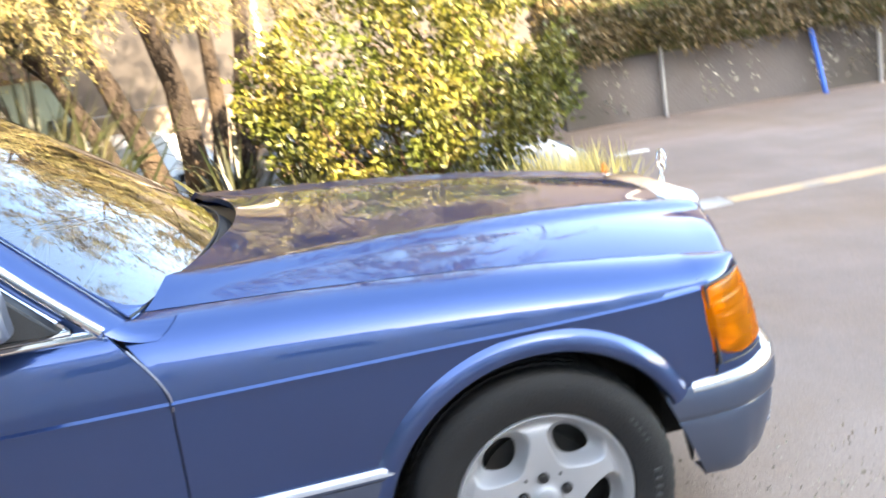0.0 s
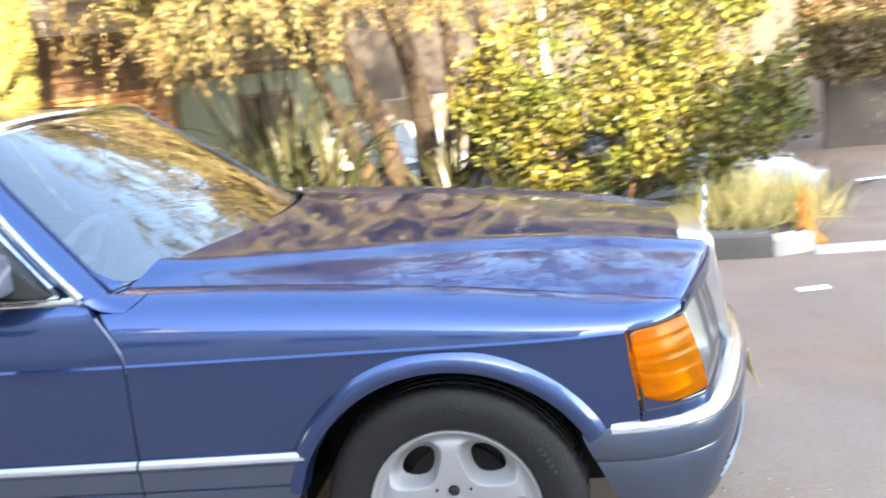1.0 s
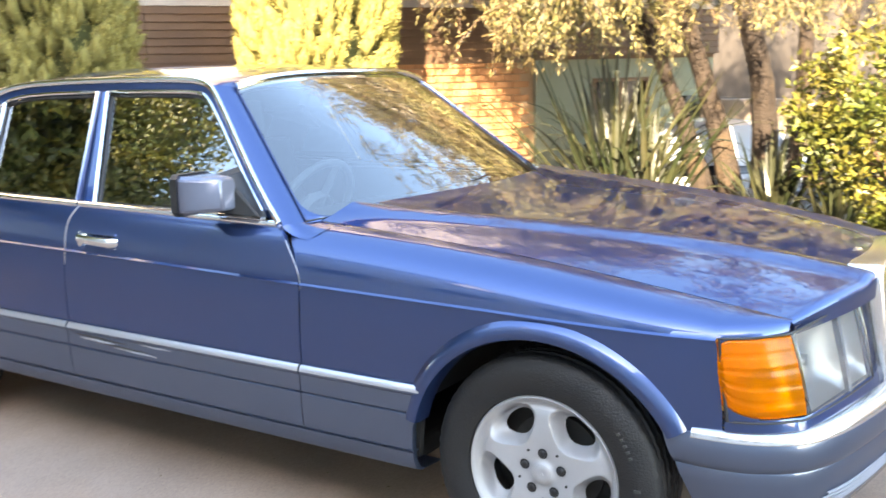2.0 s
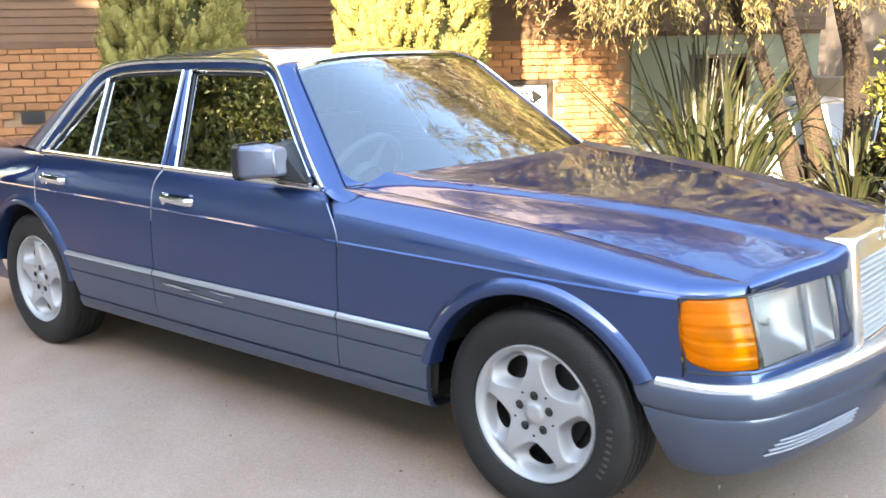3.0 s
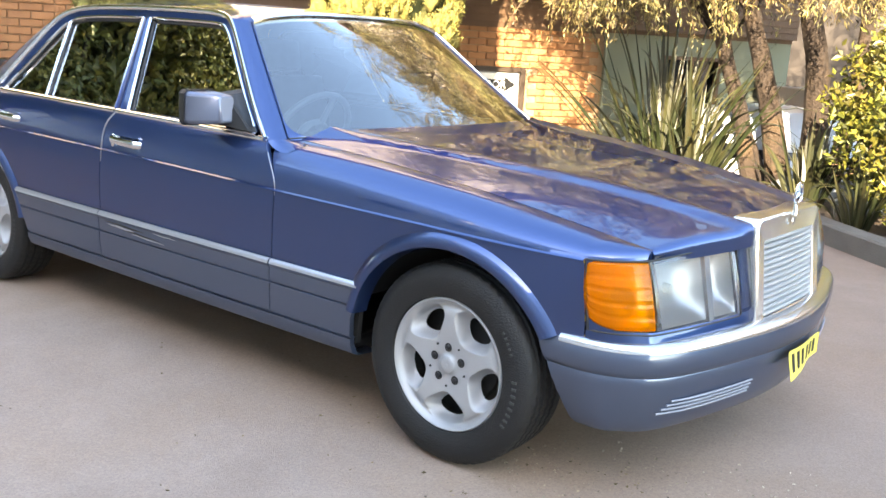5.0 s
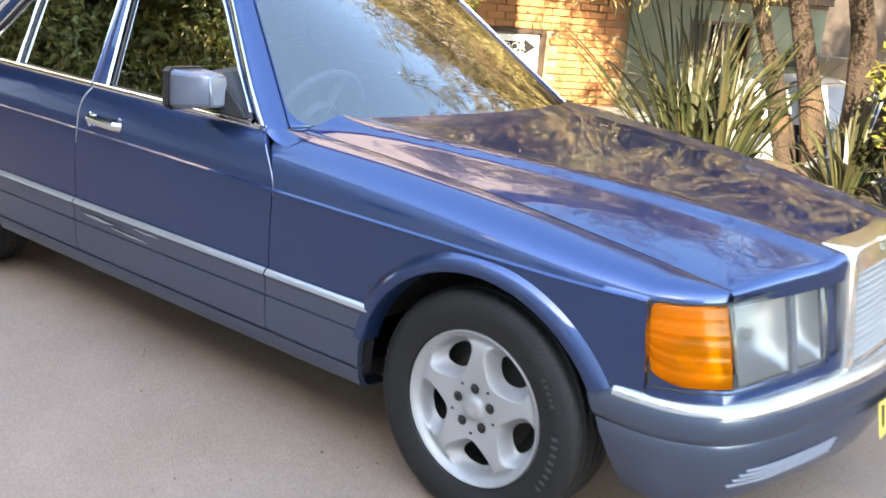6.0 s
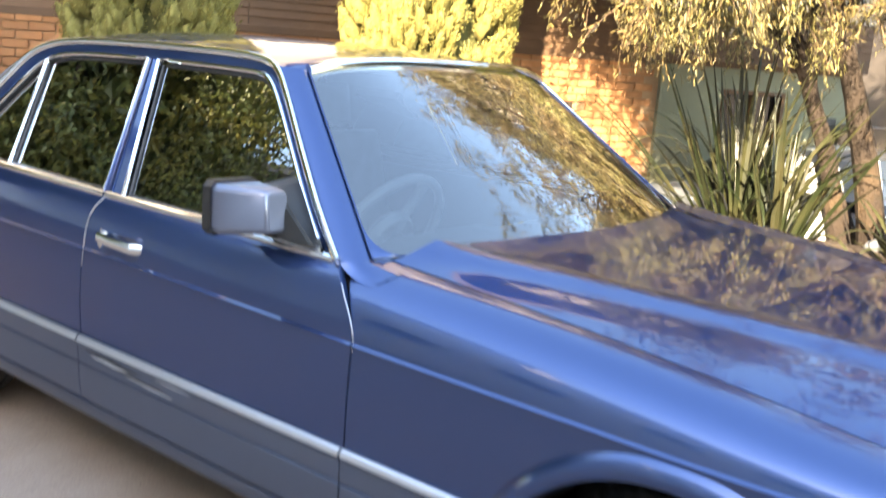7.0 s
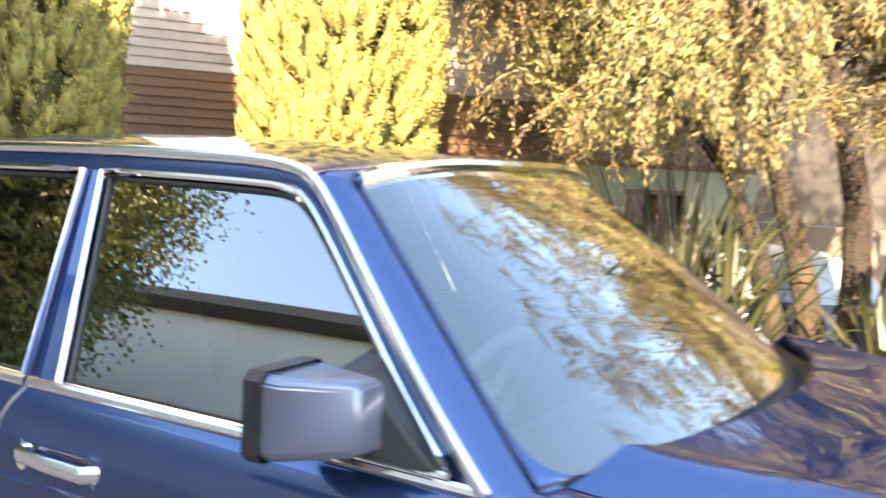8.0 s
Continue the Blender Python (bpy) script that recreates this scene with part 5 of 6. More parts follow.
# ---- plants ----
def build_conifer(x, y, r, h, seed):
    base = ground_z(x, y)
    tree = thing("conifer", "dense golden-green conifer column beside the brick wall", "conifer", pose(x, y, base - 0.05), "conifers by the wall")
    rad = lambda t: r * (0.72 + 0.5 * t - 0.35 * t * t - 0.75 * max(0, t - 0.72) ** 1.5)
    rows = []
    for k in range(29):
        t = k / 28
        rows.append([(math.cos(a) * q, math.sin(a) * q, 0.1 + t * h) for a, q in ((2 * math.pi * j / 36, (rad(t) - 0.10) * (1 + 0.14 * noise.noise(Vector((math.cos(2 * math.pi * j / 36) * 2.2 + seed, math.sin(2 * math.pi * j / 36) * 2.2, t * h * 1.6))))) for j in range(36))])
    part("core", grid_bm(rows, closed=True), CORE, tree, "solid filler coloured as the shade behind the leaves")
    part("trunk", tube([(0, 0, 0), (0, 0, 0.5)], 0.09), BARK, tree)
    g = np.random.default_rng(seed)
    bm = bmesh.new()
    bmesh.ops.create_icosphere(bm, subdivisions=2, radius=1.0)
    ball = np.array([v.co[:] for v in bm.verts])
    tri = np.array([[v.index for v in f.verts] for f in bm.faces])
    bm.free()
    cs, ds, vs, fs = [], [], [], []
    for i in range(1350):
        t, a = g.random() ** 0.9, g.random() * 2 * math.pi
        lump = 1 + 0.13 * noise.noise(Vector((math.cos(a) * 2.2 + seed, math.sin(a) * 2.2, t * h * 1.6)))
        q = rad(t) * lump
        c = np.array((math.cos(a) * q, math.sin(a) * q, 0.1 + t * h))
        out = np.array((math.cos(a), math.sin(a), 0.45))
        cr = 0.045 + 0.045 * g.random()
        turn = np.linalg.qr(g.normal(size=(3, 3)))[0]
        rad3, tan3 = np.array((math.cos(a), math.sin(a), 0.35)), np.array((-math.sin(a), math.cos(a), 0))
        tan3 = tan3 + rad3 * g.normal() * 0.5
        up3 = np.array((0.25 * math.cos(a), 0.25 * math.sin(a), 1.0))
        fan = np.stack([rad3 * 1.1, tan3 * 0.6, up3 * 1.55])
        vs.append(c + ((ball @ turn) * (0.86 * cr * (1 + 0.2 * g.normal(size=(len(ball), 1))))) @ fan)
        fs.append(tri + i * len(ball))
        m = 100
        w = g.normal(size=(m, 3)) + out * 0.5
        w /= np.linalg.norm(w, axis=1)[:, None]
        cs.append(c + (w * cr * (0.78 + 0.5 * g.random((m, 1)))) @ fan)
        ds.append(w + np.array((0, 0, 0.6)) + g.normal(size=(m, 3)) * 0.3)
    clumps = raw("clumps", np.concatenate(vs).tolist(), np.concatenate(fs).tolist(), INNER, tree, True)
    clumps["kind"] = "stuff"
    leaf_cloud("foliage", np.concatenate(cs), np.concatenate(ds), 0.026, 0.009, CONIFER_LEAF, tree, stuff=True)
    return tree


def limb(bm, p, d, length, r0, depth, tips, g, droop=0.0, spread=0.6):
    """A branching limb; tips collects ends."""
    pts, q, v = [Vector(p)], Vector(p), Vector(d).normalized()
    n = 6
    for i in range(n):
        v = (v + Vector(g.normal(size=3)) * 0.13 + Vector((0, 0, -droop))).normalized()
        q = q + v * length / n
        pts.append(q.copy())
        if depth <= 1 and i > 1:
            tips.append((q.copy(), v.copy()))
    tube(pts, lambda t: r0 * (1 - 0.55 * t), bm=bm, segs=8 if depth > 1 else 5)
    if depth > 0:
        for k in range(3 if depth > 1 else 4):
            i = 3 + k if k < 3 else 5
            w = (v + Vector(g.normal(size=3)) * spread + Vector((0, 0, 0.15))).normalized()
            limb(bm, pts[min(i, n)], w, length * 0.62, r0 * 0.5, depth - 1, tips, g, droop + 0.03, spread)


def build_weeping_tree():
    tree = thing("weeping_tree", "multi-trunk tree with drooping golden foliage in the bed", "tree", pose(-1.35, 6.0, -0.1), "")
    g = np.random.default_rng(5)
    tips = []
    for k, (dx, dy, lx, ly, r, l) in enumerate(((-0.22, 0, -0.30, 0.0, 0.085, 2.6), (-0.10, 0.12, -0.55, 0.1, 0.05, 2.4), (0.0, 0.0, -0.10, -0.1, 0.11, 2.9), (0.24, -0.05, -0.04, 0.1, 0.125, 3.1), (0.36, 0.1, 0.10, 0.0, 0.085, 3.0), (0.62, 0.0, 0.04, 0.0, 0.095, 3.1), (0.5, 0.25, 0.45, 0.2, 0.06, 2.6))):
        bm = bmesh.new()
        pts, q, v = [], Vector((dx, dy, 0)), Vector((lx, ly, 1)).normalized()
        for i in range(15):
            pts.append(q.copy())
            v = (v + Vector(g.normal(size=3)) * 0.06 + Vector((0, 0, 0.02))).normalized()
            q = q + v * l / 14
        tube(pts, lambda t: r * (1.12 - 0.62 * t), bm=bm, segs=10)
        for i in (9, 10, 11, 12, 13, 14, 14):
            a = g.random() * 6.283
            limb(bm, pts[i], (math.cos(a) * 0.9, math.sin(a) * 0.6, 0.75 + 0.5 * g.random()), 1.5 + 0.8 * g.random(), r * 0.42, 1, tips, g, -0.01, 0.6)
        part("trunk", bm, BARK, tree, "rough brown trunk")
    # drooping sprays in loose clumps along and above the limbs
    cs, ds = [], []
    bm = bmesh.new()
    anchors = [(p, v) for p, v in tips if g.random() < 0.5]
    while len(anchors) < 1500:
        u = g.random()
        p = Vector((lerp(-2.4, 4.2, u), lerp(-1.4, 1.3, g.random()), 0))
        p.z = 2.0 + 5.9 * g.random() ** 1.5
        if len(anchors) % 7 in (0, 3):
            p = Vector((lerp(-2.6, 0.2, u), lerp(-2.5, -0.8, g.random()), 2.0 + 1.9 * g.random()))
        if len(anchors) % 7 in (1, 5):
            p = Vector((lerp(-4.6, 0.4, u), lerp(-2.6, 0.9, g.random()), 3.5 + 3.2 * g.random()))
        if p.x > 1.8 and p.z < 2.6 or p.z < 3.2 and p.x < 1.05 - 0.51 * (p.y + 7.98):
            continue
        if noise.noise(Vector((p.x * 1.5, p.y * 1.2, p.z * 1.5))) < 0.21:
            continue
        anchors.append((p, Vector((g.normal() * 0.5, g.normal() * 0.5, 0.1))))
    for p, v in anchors:
        floor = 1.5 + 0.3 * math.sin(p.x * 3.1 + 1) + 0.12 * math.sin(p.x * 11) + (0.15 if -0.9 < p.x < 1.8 else 0)
        for _ in range(int(5 + g.random() * 2)):
            q = Vector(p)
            w = (Vector(v) * 0.7 + Vector(g.normal(size=3)) * 0.7)
            w.z = -0.1 + 0.3 * g.random()
            w.normalize()
            pts = [q.copy()]
            seg = 0.04 + 0.045 * g.random()
            for i in range(9):
                w = (w + Vector((0, 0, -0.26)) + Vector(g.normal(size=3)) * 0.1).normalized()
                q = q + w * seg
                if q.z < floor:
                    break
                pts.append(q.copy())
                m = 6
                cs.append(np.repeat(np.array(q)[None], m, 0) + g.normal(size=(m, 3)) * 0.022)
                ds.append(g.normal(size=(m, 3)) * 0.6 + np.array(w) * 0.9 + np.array((0, 0, -0.35)))
            if len(pts) > 2 and g.random() < 0.55:
                tube(pts[::2], 0.003, bm=bm, segs=3, cap=False)
    t = part("twig_growth", bm, TWIG, tree)
    t["kind"] = "stuff"
    leaf_cloud("foliage", np.concatenate(cs), np.concatenate(ds), 0.058, 0.011, TREE_LEAF, tree, stuff=True)
    # extra leaves behind the sprays, canopy shade put into their colour
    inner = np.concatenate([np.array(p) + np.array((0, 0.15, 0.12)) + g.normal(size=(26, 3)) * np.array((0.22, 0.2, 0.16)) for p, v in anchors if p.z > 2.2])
    leaf_cloud("inner_foliage", inner, g.normal(size=inner.shape) + np.array((0, 0, -0.4)), 0.10, 0.028, TREE_SHADE, tree, stuff=True)
    return tree


def build_bush():
    bush = thing("bush", "yellow-green leafy bush in the garden bed", "bush", pose(0.62, 4.75, 0.05))
    g = np.random.default_rng(11)
    tips = []
    for k in range(11):
        a = 2 * math.pi * g.random()
        bm = bmesh.new()
        limb(bm, (0.12 * math.cos(a), 0.12 * math.sin(a), 0), (0.75 * math.cos(a), 0.45 * math.sin(a), 1), 0.95 + 0.25 * g.random(), 0.022, 2, tips, g, -0.01, 0.8)
        part("stem", bm, TWIG, bush)
    cs, ds = [], []
    pts = [np.array(p) for p, v in tips]
    def inside(p):
        q = (p - np.array((0.12, 0, 0.92))) / np.array((1.42, 0.85, 1.02))
        return q @ q < 1.0 + 0.35 * noise.noise(Vector(p) * 2.3)
    for p in pts:
        if inside(p):
            m = 9
            cs.append(p + g.normal(size=(m, 3)) * 0.055)
            ds.append(g.normal(size=(m, 3)) + np.array((0, -0.2, 0.35)))
    for _ in range(2300):
        w = g.normal(size=3)
        w /= np.linalg.norm(w)
        p = np.array((0.12, 0, 0.92)) + w * np.array((1.4, 0.85, 1.02)) * (0.55 + 0.45 * g.random() ** 0.4)
        if p[2] < 0.05 or not inside(p) or noise.noise(Vector(p) * 2.9) < 0.02 + (0.07 if p[0] < -0.35 else 0.0):
            continue
        m = 13
        cs.append(p + g.normal(size=(m, 3)) * 0.05)
        ds.append(g.normal(size=(m, 3)) + w * 0.5 + np.array((0, 0, 0.3)))
    leaf_cloud("foliage", np.concatenate(cs), np.concatenate(ds), 0.066, 0.038, BUSH_LEAF, bush, stuff=True)
    return bush


def strap_leaf(length, width, lean, az, bend, seed):
    g = random.Random(seed)
    rows = []
    p, el = Vector((0, 0, 0)), radians(90 - lean)
    n = 12
    side = Vector((-math.sin(az), math.cos(az), 0))
    for i in range(n + 1):
        t = i / n
        w = width * (0.6 + 1.2 * t - 1.75 * t * t) if t < 0.98 else 0.002
        w = max(0.002, w)
        d = Vector((math.cos(az) * math.cos(el), math.sin(az) * math.cos(el), math.sin(el)))
        up = side.cross(d)
        rows.append([p + side * w / 2 + up * w * 0.25, p.copy(), p - side * w / 2 + up * w * 0.25])
        p = p + d * length / n
        el -= radians(bend) * t
    return grid_bm(rows)


def build_flax(x, y, z, count, lmin, lmax, width, seed, name, label):
    plant = thing(name, label, "plant", pose(x, y, z))
    g = random.Random(seed)
    for k in range(count):
        az, lean = g.random() * 6.283, 3 + 42 * g.random() ** 1.6
        bm = strap_leaf(lerp(lmin, lmax, g.random()), width * (0.7 + 0.6 * g.random()), lean, az, g.choice((1, 2, 4, 8, 16, 26)), k)
        for v in bm.verts:
            v.co += Vector((math.cos(az), math.sin(az), 0)) * 0.12 * (lean / 40)
        part("leaf", bm, FLAX_LEAF, plant)
    return plant


def build_far_tree(x, y, h, crown, seed, mat=None):
    tree = thing("street_tree", "tall dark green leafy tree beside the driveway", "tree", pose(x, y, 0), "trees along the driveway")
    g = np.random.default_rng(seed)
    tips = []
    bm = bmesh.new()
    limb(bm, (0, 0, -0.1), (0.05, 0.02, 1), h * 0.55, 0.26, 2, tips, g, 0, 0.8)
    part("trunk", bm, BARK, tree)
    cs, ds = [], []
    for _ in range(1000):
        w = g.normal(size=3)
        w /= np.linalg.norm(w)
        p = np.array((0, 0, h * 0.62)) + w * np.array((crown, crown, h * 0.42)) * (0.45 + 0.55 * g.random() ** 0.5)
        if noise.noise(Vector(p) * 0.7 + Vector((seed, 0, 0))) < -0.18:
            continue
        m = 105
        cs.append(p + g.normal(size=(m, 3)) * 0.24)
        ds.append(g.normal(size=(m, 3)))
    leaf_cloud("crown", np.concatenate(cs), np.concatenate(ds), 0.08, 0.05, mat or DARK_LEAF, tree, stuff=True)
    w = g.normal(size=(11000, 3))
    w /= np.linalg.norm(w, axis=1)[:, None]
    inner = np.array((0, 0, h * 0.62)) + w * np.array((crown, crown, h * 0.42)) * 0.8 * g.random((11000, 1)) ** 0.5
    leaf_cloud("inner_crown", inner, g.normal(size=(11000, 3)), 0.19, 0.12, DARK_LEAF, tree, stuff=True)
    return tree


# ---- walls at the far side of the driveway ----
def build_walls():
    bm = bmesh.new()
    block(bm, -2.62, 3.20, 8.9, 9.15, -1.5, 0.965, 0.02)
    structure("wall_tan", bm, TAN_WALL, "tan rendered low wall behind the bush", "wall")
    turn = pose(2.85, 7.40, 0, 0, 0, -9.5)
    bm = bmesh.new()
    block(bm, 0, 19, 0, 0.3, -0.2, 0.82, 0.02)
    structure("wall_dark", bm, DARK_WALL, "dark stained low boundary wall under a hedge", "wall", m=turn)
    hedge = thing("hedge", "brownish clipped hedge hanging over the boundary wall", "hedge", turn)
    n = 34000
    x = -0.2 + rng.random(n) ** 1.2 * 14
    t = rng.random(n) * math.pi
    rr = 0.5 + 0.5 * rng.random(n) ** 0.4
    lump = np.array([noise.noise(Vector((a * 1.6, b, 0))) for a, b in zip(x, t)])
    y = 0.10 - np.cos(t) * 0.42 * rr * (1 + 0.4 * lump)
    drop = 0.30 + 0.03 * np.minimum(x, 6)
    z = 1.02 + (np.sin(t) * 0.55 * rr - drop * (1 - rng.random(n) ** 2) * (t < 1.2)) * (1 + 0.35 * lump)
    leaf_cloud("foliage", np.stack([x, y, z], 1), rng.normal(size=(n, 3)) + np.array((0, -0.3, 0.1)), 0.075, 0.04, HEDGE_LEAF, hedge, stuff=True)
    # a few pale creepers hanging down the wall
    m = 300
    cx = rng.random(18) * 5.0
    k = rng.integers(0, 18, m)
    vines = np.stack([cx[k] + rng.normal(size=m) * 0.07, -0.03 - 0.04 * rng.random(m), 0.12 + 0.62 * rng.random(m)], 1)
    leaf_cloud("creeper", vines, rng.normal(size=(m, 3)) + np.array((0, -0.4, -0.3)), 0.06, 0.03, CREEPER, hedge, stuff=True)
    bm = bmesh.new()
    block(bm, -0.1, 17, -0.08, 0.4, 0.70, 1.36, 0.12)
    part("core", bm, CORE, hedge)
    for x, h in ((1.12, 0.82), (3.55, 0.7)):
        p = thing("fence_post", "thin galvanised post against the dark wall", "post", turn @ pose(x, -0.05, 0), "posts by the wall")
        part("post", tube([(0, 0, -0.02), (0, 0, h)], 0.022, segs=8), GALV, p)
        part("cap", lathe([(0, h + 0.015), (0.022, h + 0.01), (0.024, h - 0.01)], segs=10), GALV, p)
    p = thing("blue_pole", "blue painted pole leaning on the boundary wall", "pole", pose(5.63, 6.72, 0, -6, -7, 0))
    part("pole", tube([(0, 0, 0), (0, 0, 0.72)], 0.03, segs=10), BLUE_PAINT, p)
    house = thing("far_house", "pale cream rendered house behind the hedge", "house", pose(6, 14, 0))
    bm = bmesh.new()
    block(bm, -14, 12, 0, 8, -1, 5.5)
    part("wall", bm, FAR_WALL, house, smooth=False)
    bm = bmesh.new()
    block(bm, -14.4, 12.4, -0.4, 8.4, 5.5, 5.75)
    part("roof", bm, ROOF, house, smooth=False)
    for x in (3.2, 7.4):
        bm = bmesh.new()
        block(bm, x, x + 1.5, -0.02, 0.05, 2.3, 3.5)
        w = part("window", bm, WINDOW_DARK, house, smooth=False)
        bm = bmesh.new()
        block(bm, x - 0.06, x + 1.56, -0.06, 0.02, 2.2, 2.3)
        block(bm, x - 0.06, x, -0.05, 0.02, 2.3, 3.5)
        block(bm, x + 1.5, x + 1.56, -0.05, 0.02, 2.3, 3.5)
        block(bm, x - 0.06, x + 1.56, -0.05, 0.02, 3.5, 3.56)
        part("window_frame", bm, WHITE_PAINT, w, smooth=False)
    for x in (-6.2, 1.2):
        bm = tube([(x, -0.05, -0.5), (x, -0.05, 5.4)], 0.05)
        part("downpipe", bm, GREY_WALL, house)


# ---- parked cars half hidden by plants ----
def build_small_car(m, label, paint=WHITE_CAR):
    c = thing("parked_car", label, "car", m)
    prof = knots((-2.0, 0.62), (-1.9, 0.86), (-1.3, 0.95), (-0.9, 1.36), (0.1, 1.42), (0.55, 1.3), (1.0, 0.98), (1.8, 0.82), (2.0, 0.6))
    rows = []
    for i in range(61):
        x = -2.0 + 4.0 * i / 60
        zt = prof(x)
        r = []
        for y, z in ((0.78, 0.2), (0.85, 0.4), (0.86, 0.62), (0.83, 0.82), (0.80, 0.92)):
            r.append((x, y * (1 - 0.16 * (abs(x) / 2) ** 6), min(z, zt - 0.01)))
        up = max(0.0, zt - 0.92)
        for y, q in ((0.72, 0.6), (0.62, 0.93), (0.4, 1.0), (0.0, 1.03)):
            r.append((x, y if up > 0.05 else y * 1.05, min(zt, 0.92) + up * q + (0.01 if up < 0.05 else 0)))
        rows.append(r + [(p[0], -p[1], p[2]) for p in r[-2::-1]])
    part("body", grid_bm(rows), paint, c, "pale painted body")
    bm = grid_bm([[(0.98, 0.66 * u, 1.0), (0.79, 0.63 * u, 1.15), (0.6, 0.58 * u, 1.29)] for u in (-1, -0.5, 0, 0.5, 1)])
    for v in bm.verts:
        v.co += Vector((0.02, 0, 0.02))
    part("windscreen", bm, WINDOW_DARK, c)
    for s in (-1, 1):
        bm = grid_bm([[(x, s * 0.80, 0.96), (x, s * 0.72, 1.17), (x * 0.92, s * 0.66, 1.28)] for x in (-0.8, -0.3, 0.2, 0.6)])
        part("side_window", bm, WINDOW_DARK, c)
        bm = bmesh.new()
        block(bm, 1.86, 1.97, s * 0.62 - 0.13, s * 0.62 + 0.13, 0.62, 0.76, 0.03)
        part("headlight", bm, SILVER, c)
        for x in (-1.25, 1.25):
            mm = pose(x, s * 0.76, 0.3, 90 if s < 0 else -90)
            w = part("tyre", lathe([(0.18, 0.09), (0.26, 0.1), (0.3, 0.07), (0.3, -0.07), (0.26, -0.1)], segs=28, m=mm), RUBBER, c)
            part("rim", lathe([(0, 0.07), (0.05, 0.08), (0.16, 0.06), (0.18, 0.09)], segs=20, m=mm), ALLOY, w)
    return c


build_building()
build_conifer(-5.12, 1.55, 0.56, 3.4, 3)
build_conifer(-4.32, 3.55, 0.70, 3.6, 9)
build_weeping_tree()
build_bush()
build_flax(-2.30, 5.30, -0.1, 110, 0.9, 2.0, 0.06, 3, "flax", "tall clump of grey-green flax straps in the bed")
build_flax(-1.85, 5.0, -0.02, 36, 0.8, 1.45, 0.068, 4, "flax", "arching clump of dark green flax straps by the kerb")
build_flax(-0.75, 4.85, 0.05, 40, 0.5, 0.95, 0.058, 5, "strap_plant", "low clump of arching green strap leaves by the kerb")
build_flax(-0.2, 4.4, 0.05, 34, 0.4, 0.7, 0.048, 6, "strap_plant", "small clump of arching green strap leaves by the kerb")
build_flax(-0.9, 5.6, 0.0, 30, 0.5, 0.9, 0.04, 8, "strap_plant", "clump of green strap leaves under the tree")
g = np.random.default_rng(21)
n = 900
cs = np.stack([1.45 + g.normal(size=n) * 0.2, 3.4 + g.normal(size=n) * 0.15, 0.05 + g.random(n) * 0.05], 1)
grass = thing("dry_grass", "pale dry grass tuft beside the kerb", "grass", pose(0, 0, 0))
leaf_cloud("blades", cs, g.normal(size=(n, 3)) * 0.45 + np.array((0, 0, 1)), 0.34, 0.014, STRAW, grass, stuff=True)
build_walls()
build_small_car(pose(-2.20, 6.75, -0.63, 0, 0, 225), "white hatchback parked behind the flax")
# second car's silver is darkened to stand in for the bush's shade
build_small_car(pose(0.5, 6.5, -0.72, 0, 0, 2), "silver car parked behind the bush, paint darkened for its shade", material("shade_dark_silver_paint", (0.26, 0.28, 0.32), 0.35, 0.3, 2, 0.05, coat=0.8))
cone = thing("traffic_cone", "small orange traffic cone on the kerb", "traffic cone", pose(1.71, 3.2, 0.0))
part("cone", lathe([(0.0, 0.345), (0.012, 0.343), (0.018, 0.33), (0.075, 0.03)], segs=28), CONE_ORANGE, cone)
bm = bmesh.new()
block(bm, -0.11, 0.11, -0.11, 0.11, 0.0, 0.028, 0.012)
part("base", bm, CONE_ORANGE, cone)

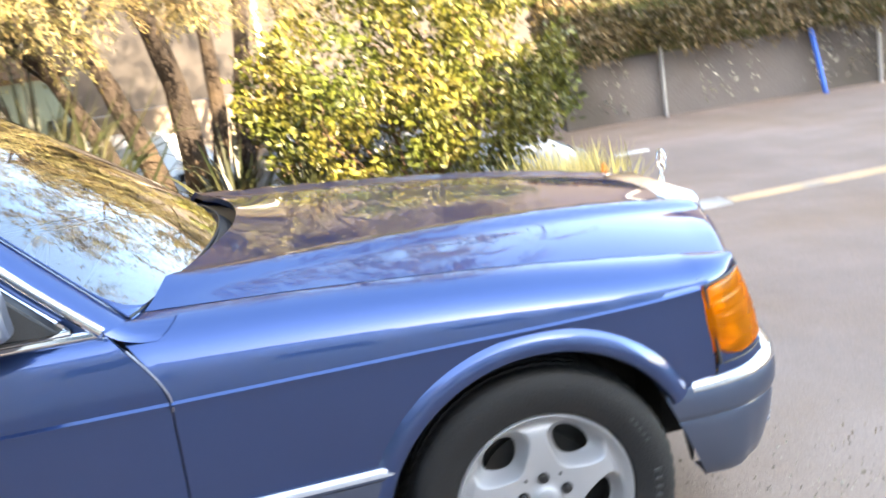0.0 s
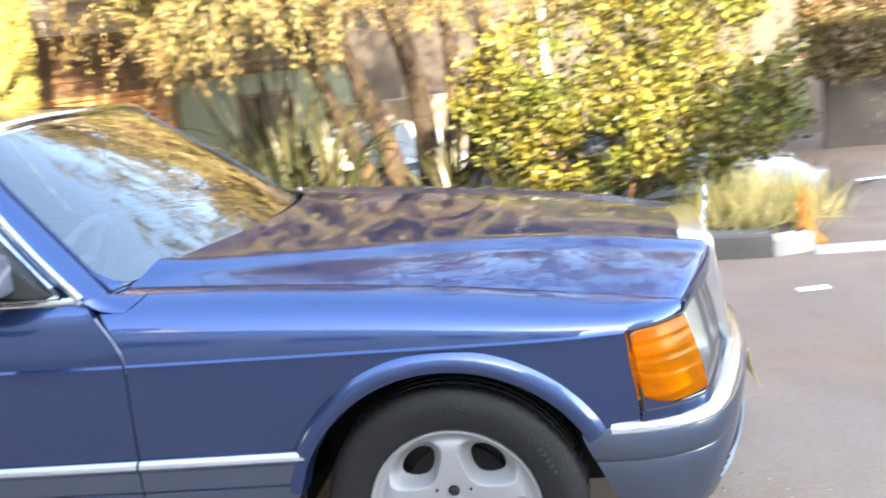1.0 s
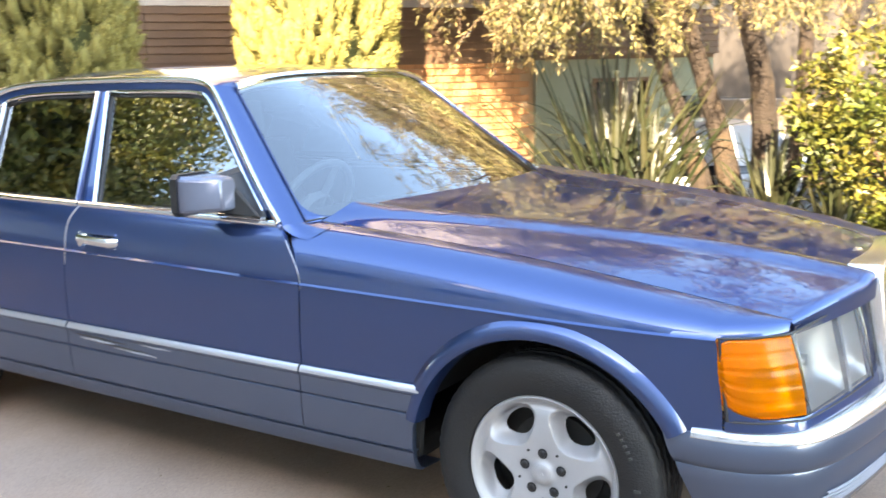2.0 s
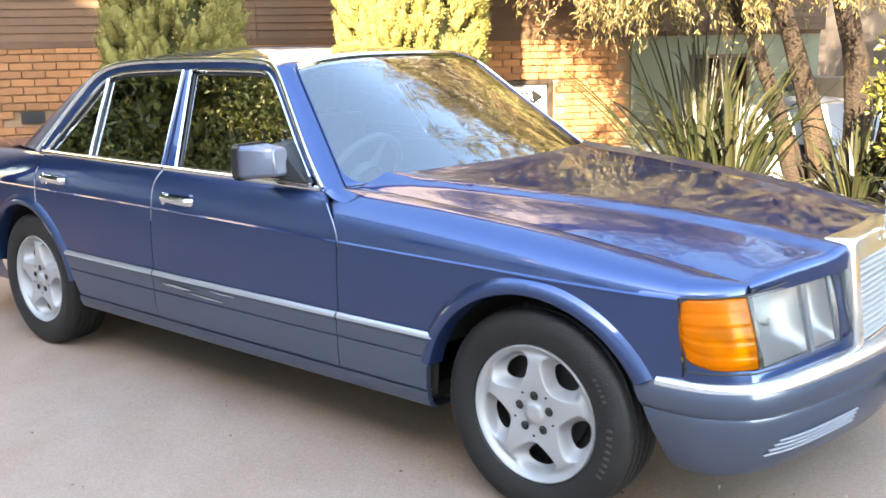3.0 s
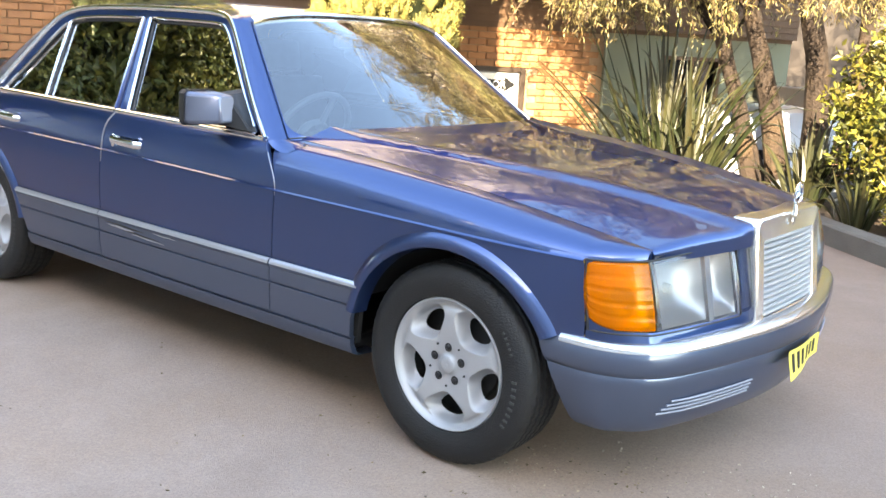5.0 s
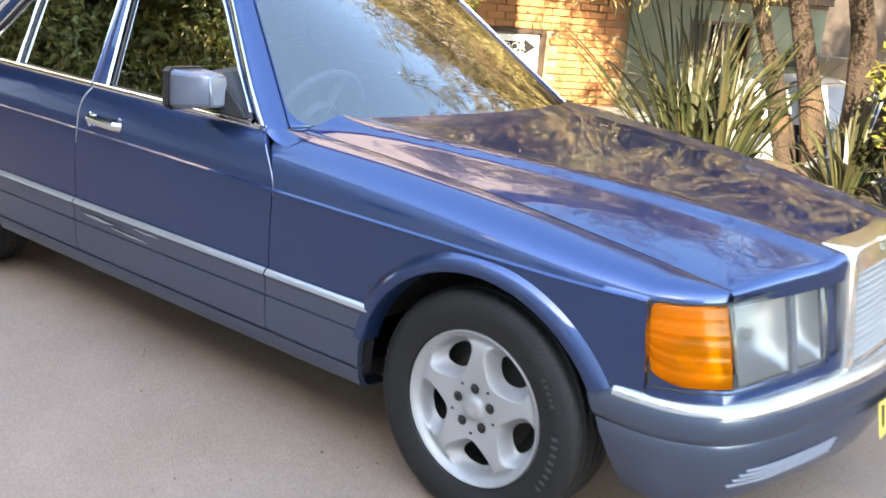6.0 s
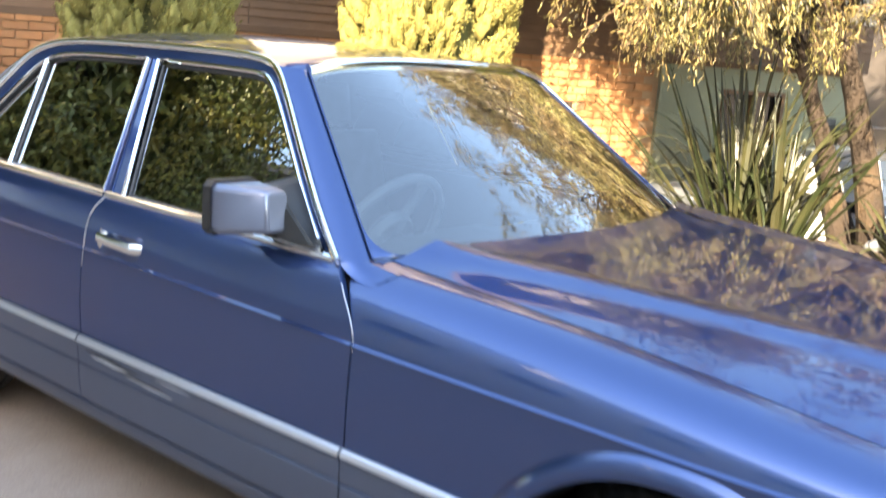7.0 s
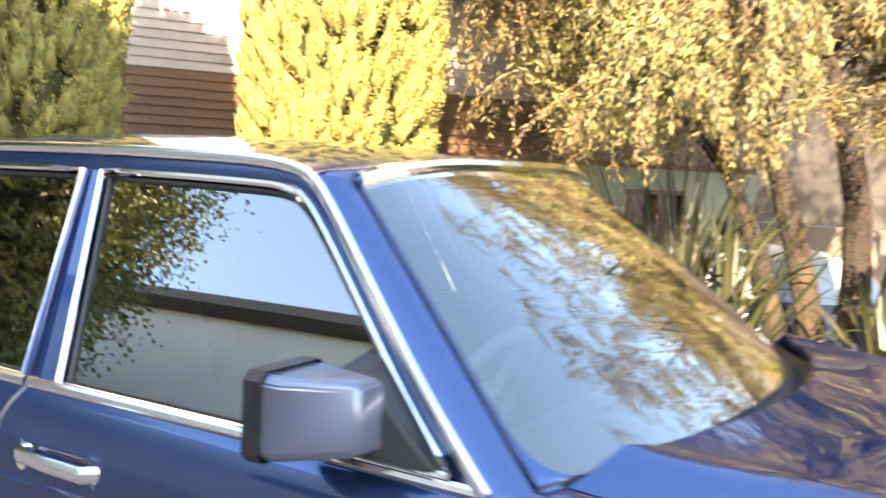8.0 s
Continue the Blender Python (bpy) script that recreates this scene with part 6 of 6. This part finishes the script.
# ---- behind the camera: mirrored in paint and glass, partly added to block sun ----
bh = thing("grey_building", "long grey rendered building across the driveway, lengthened to block the sun", "building", pose(0, -9.5, 0))
bm = bmesh.new()
# lengths from x = -6 on are unseen, heights set to cut off the sun
block(bm, 1.6, 10.3, -6, 0, -0.2, 7.4)
block(bm, -6, 1.6, -6, 0, -0.2, 7.8)
block(bm, -18, -6, -6, 0, -0.2, 10.0)
block(bm, 10.3, 22, -6, 0, -0.2, 10.0)
block(bm, -30, -18, -8, -3.2, -0.2, 8.2)
part("wall", bm, GREY_WALL, bh, smooth=False)
bm = bmesh.new()
block(bm, 1.6, 10.3, -6, 0.35, 7.4, 7.65)
block(bm, -6, 1.6, -6, 0.3, 7.8, 8.05)
block(bm, -18.3, -6, -6, 0.35, 10.0, 10.25)
block(bm, 10.3, 22.3, -6, 0.35, 10.0, 10.25)
block(bm, -30, -18.3, -8, -2.8, 8.2, 8.5)
part("roof_edge", bm, ROOF, bh, smooth=False)
for k in range(7):
    bm = bmesh.new()
    block(bm, -8 + 2.5 * k, -6.7 + 2.5 * k, -0.04, 0.03, 3.6, 5.0)
    part("window", bm, WINDOW_DARK, bh, smooth=False)
for x, y, h, c, s in ((-10.65, -3.7, 9.6, 2.6, 31), (-13.5, -1.0, 10.5, 3.4, 32), (-15.0, -6.0, 10.0, 3.0, 33), (-17.0, 3.0, 9.0, 3.2, 34)):
    build_far_tree(x, y, h, c, s)

# ---- litter on the asphalt ----
n = 190
pts = np.stack([rng.random(n) ** 0.6 * 3.6 - 2.0, -0.55 - rng.random(n) ** 2 * 1.6, np.full(n, 0.006)], 1)
litter = thing("fallen_leaves", "scattered small dry leaves on the asphalt", "leaves", pose(0, 0, 0), kind="stuff")
leaf_cloud("leaves", pts, rng.normal(size=(n, 3)) * np.array((1, 1, 0.15)), 0.015, 0.007, HEDGE_LEAF, litter, stuff=True)
n = 700
pts = np.stack([0.75 + rng.normal(size=n) * 0.45, -0.72 + rng.normal(size=n) * 0.28, np.full(n, 0.005)], 1)
gravel = thing("gravel", "brown grit and dry leaf scraps before the front bumper", "gravel", pose(0, 0, 0), kind="stuff")
leaf_cloud("grit", pts, rng.normal(size=(n, 3)) * np.array((1, 1, 0.2)), 0.011, 0.007, GRIT, gravel, stuff=True)
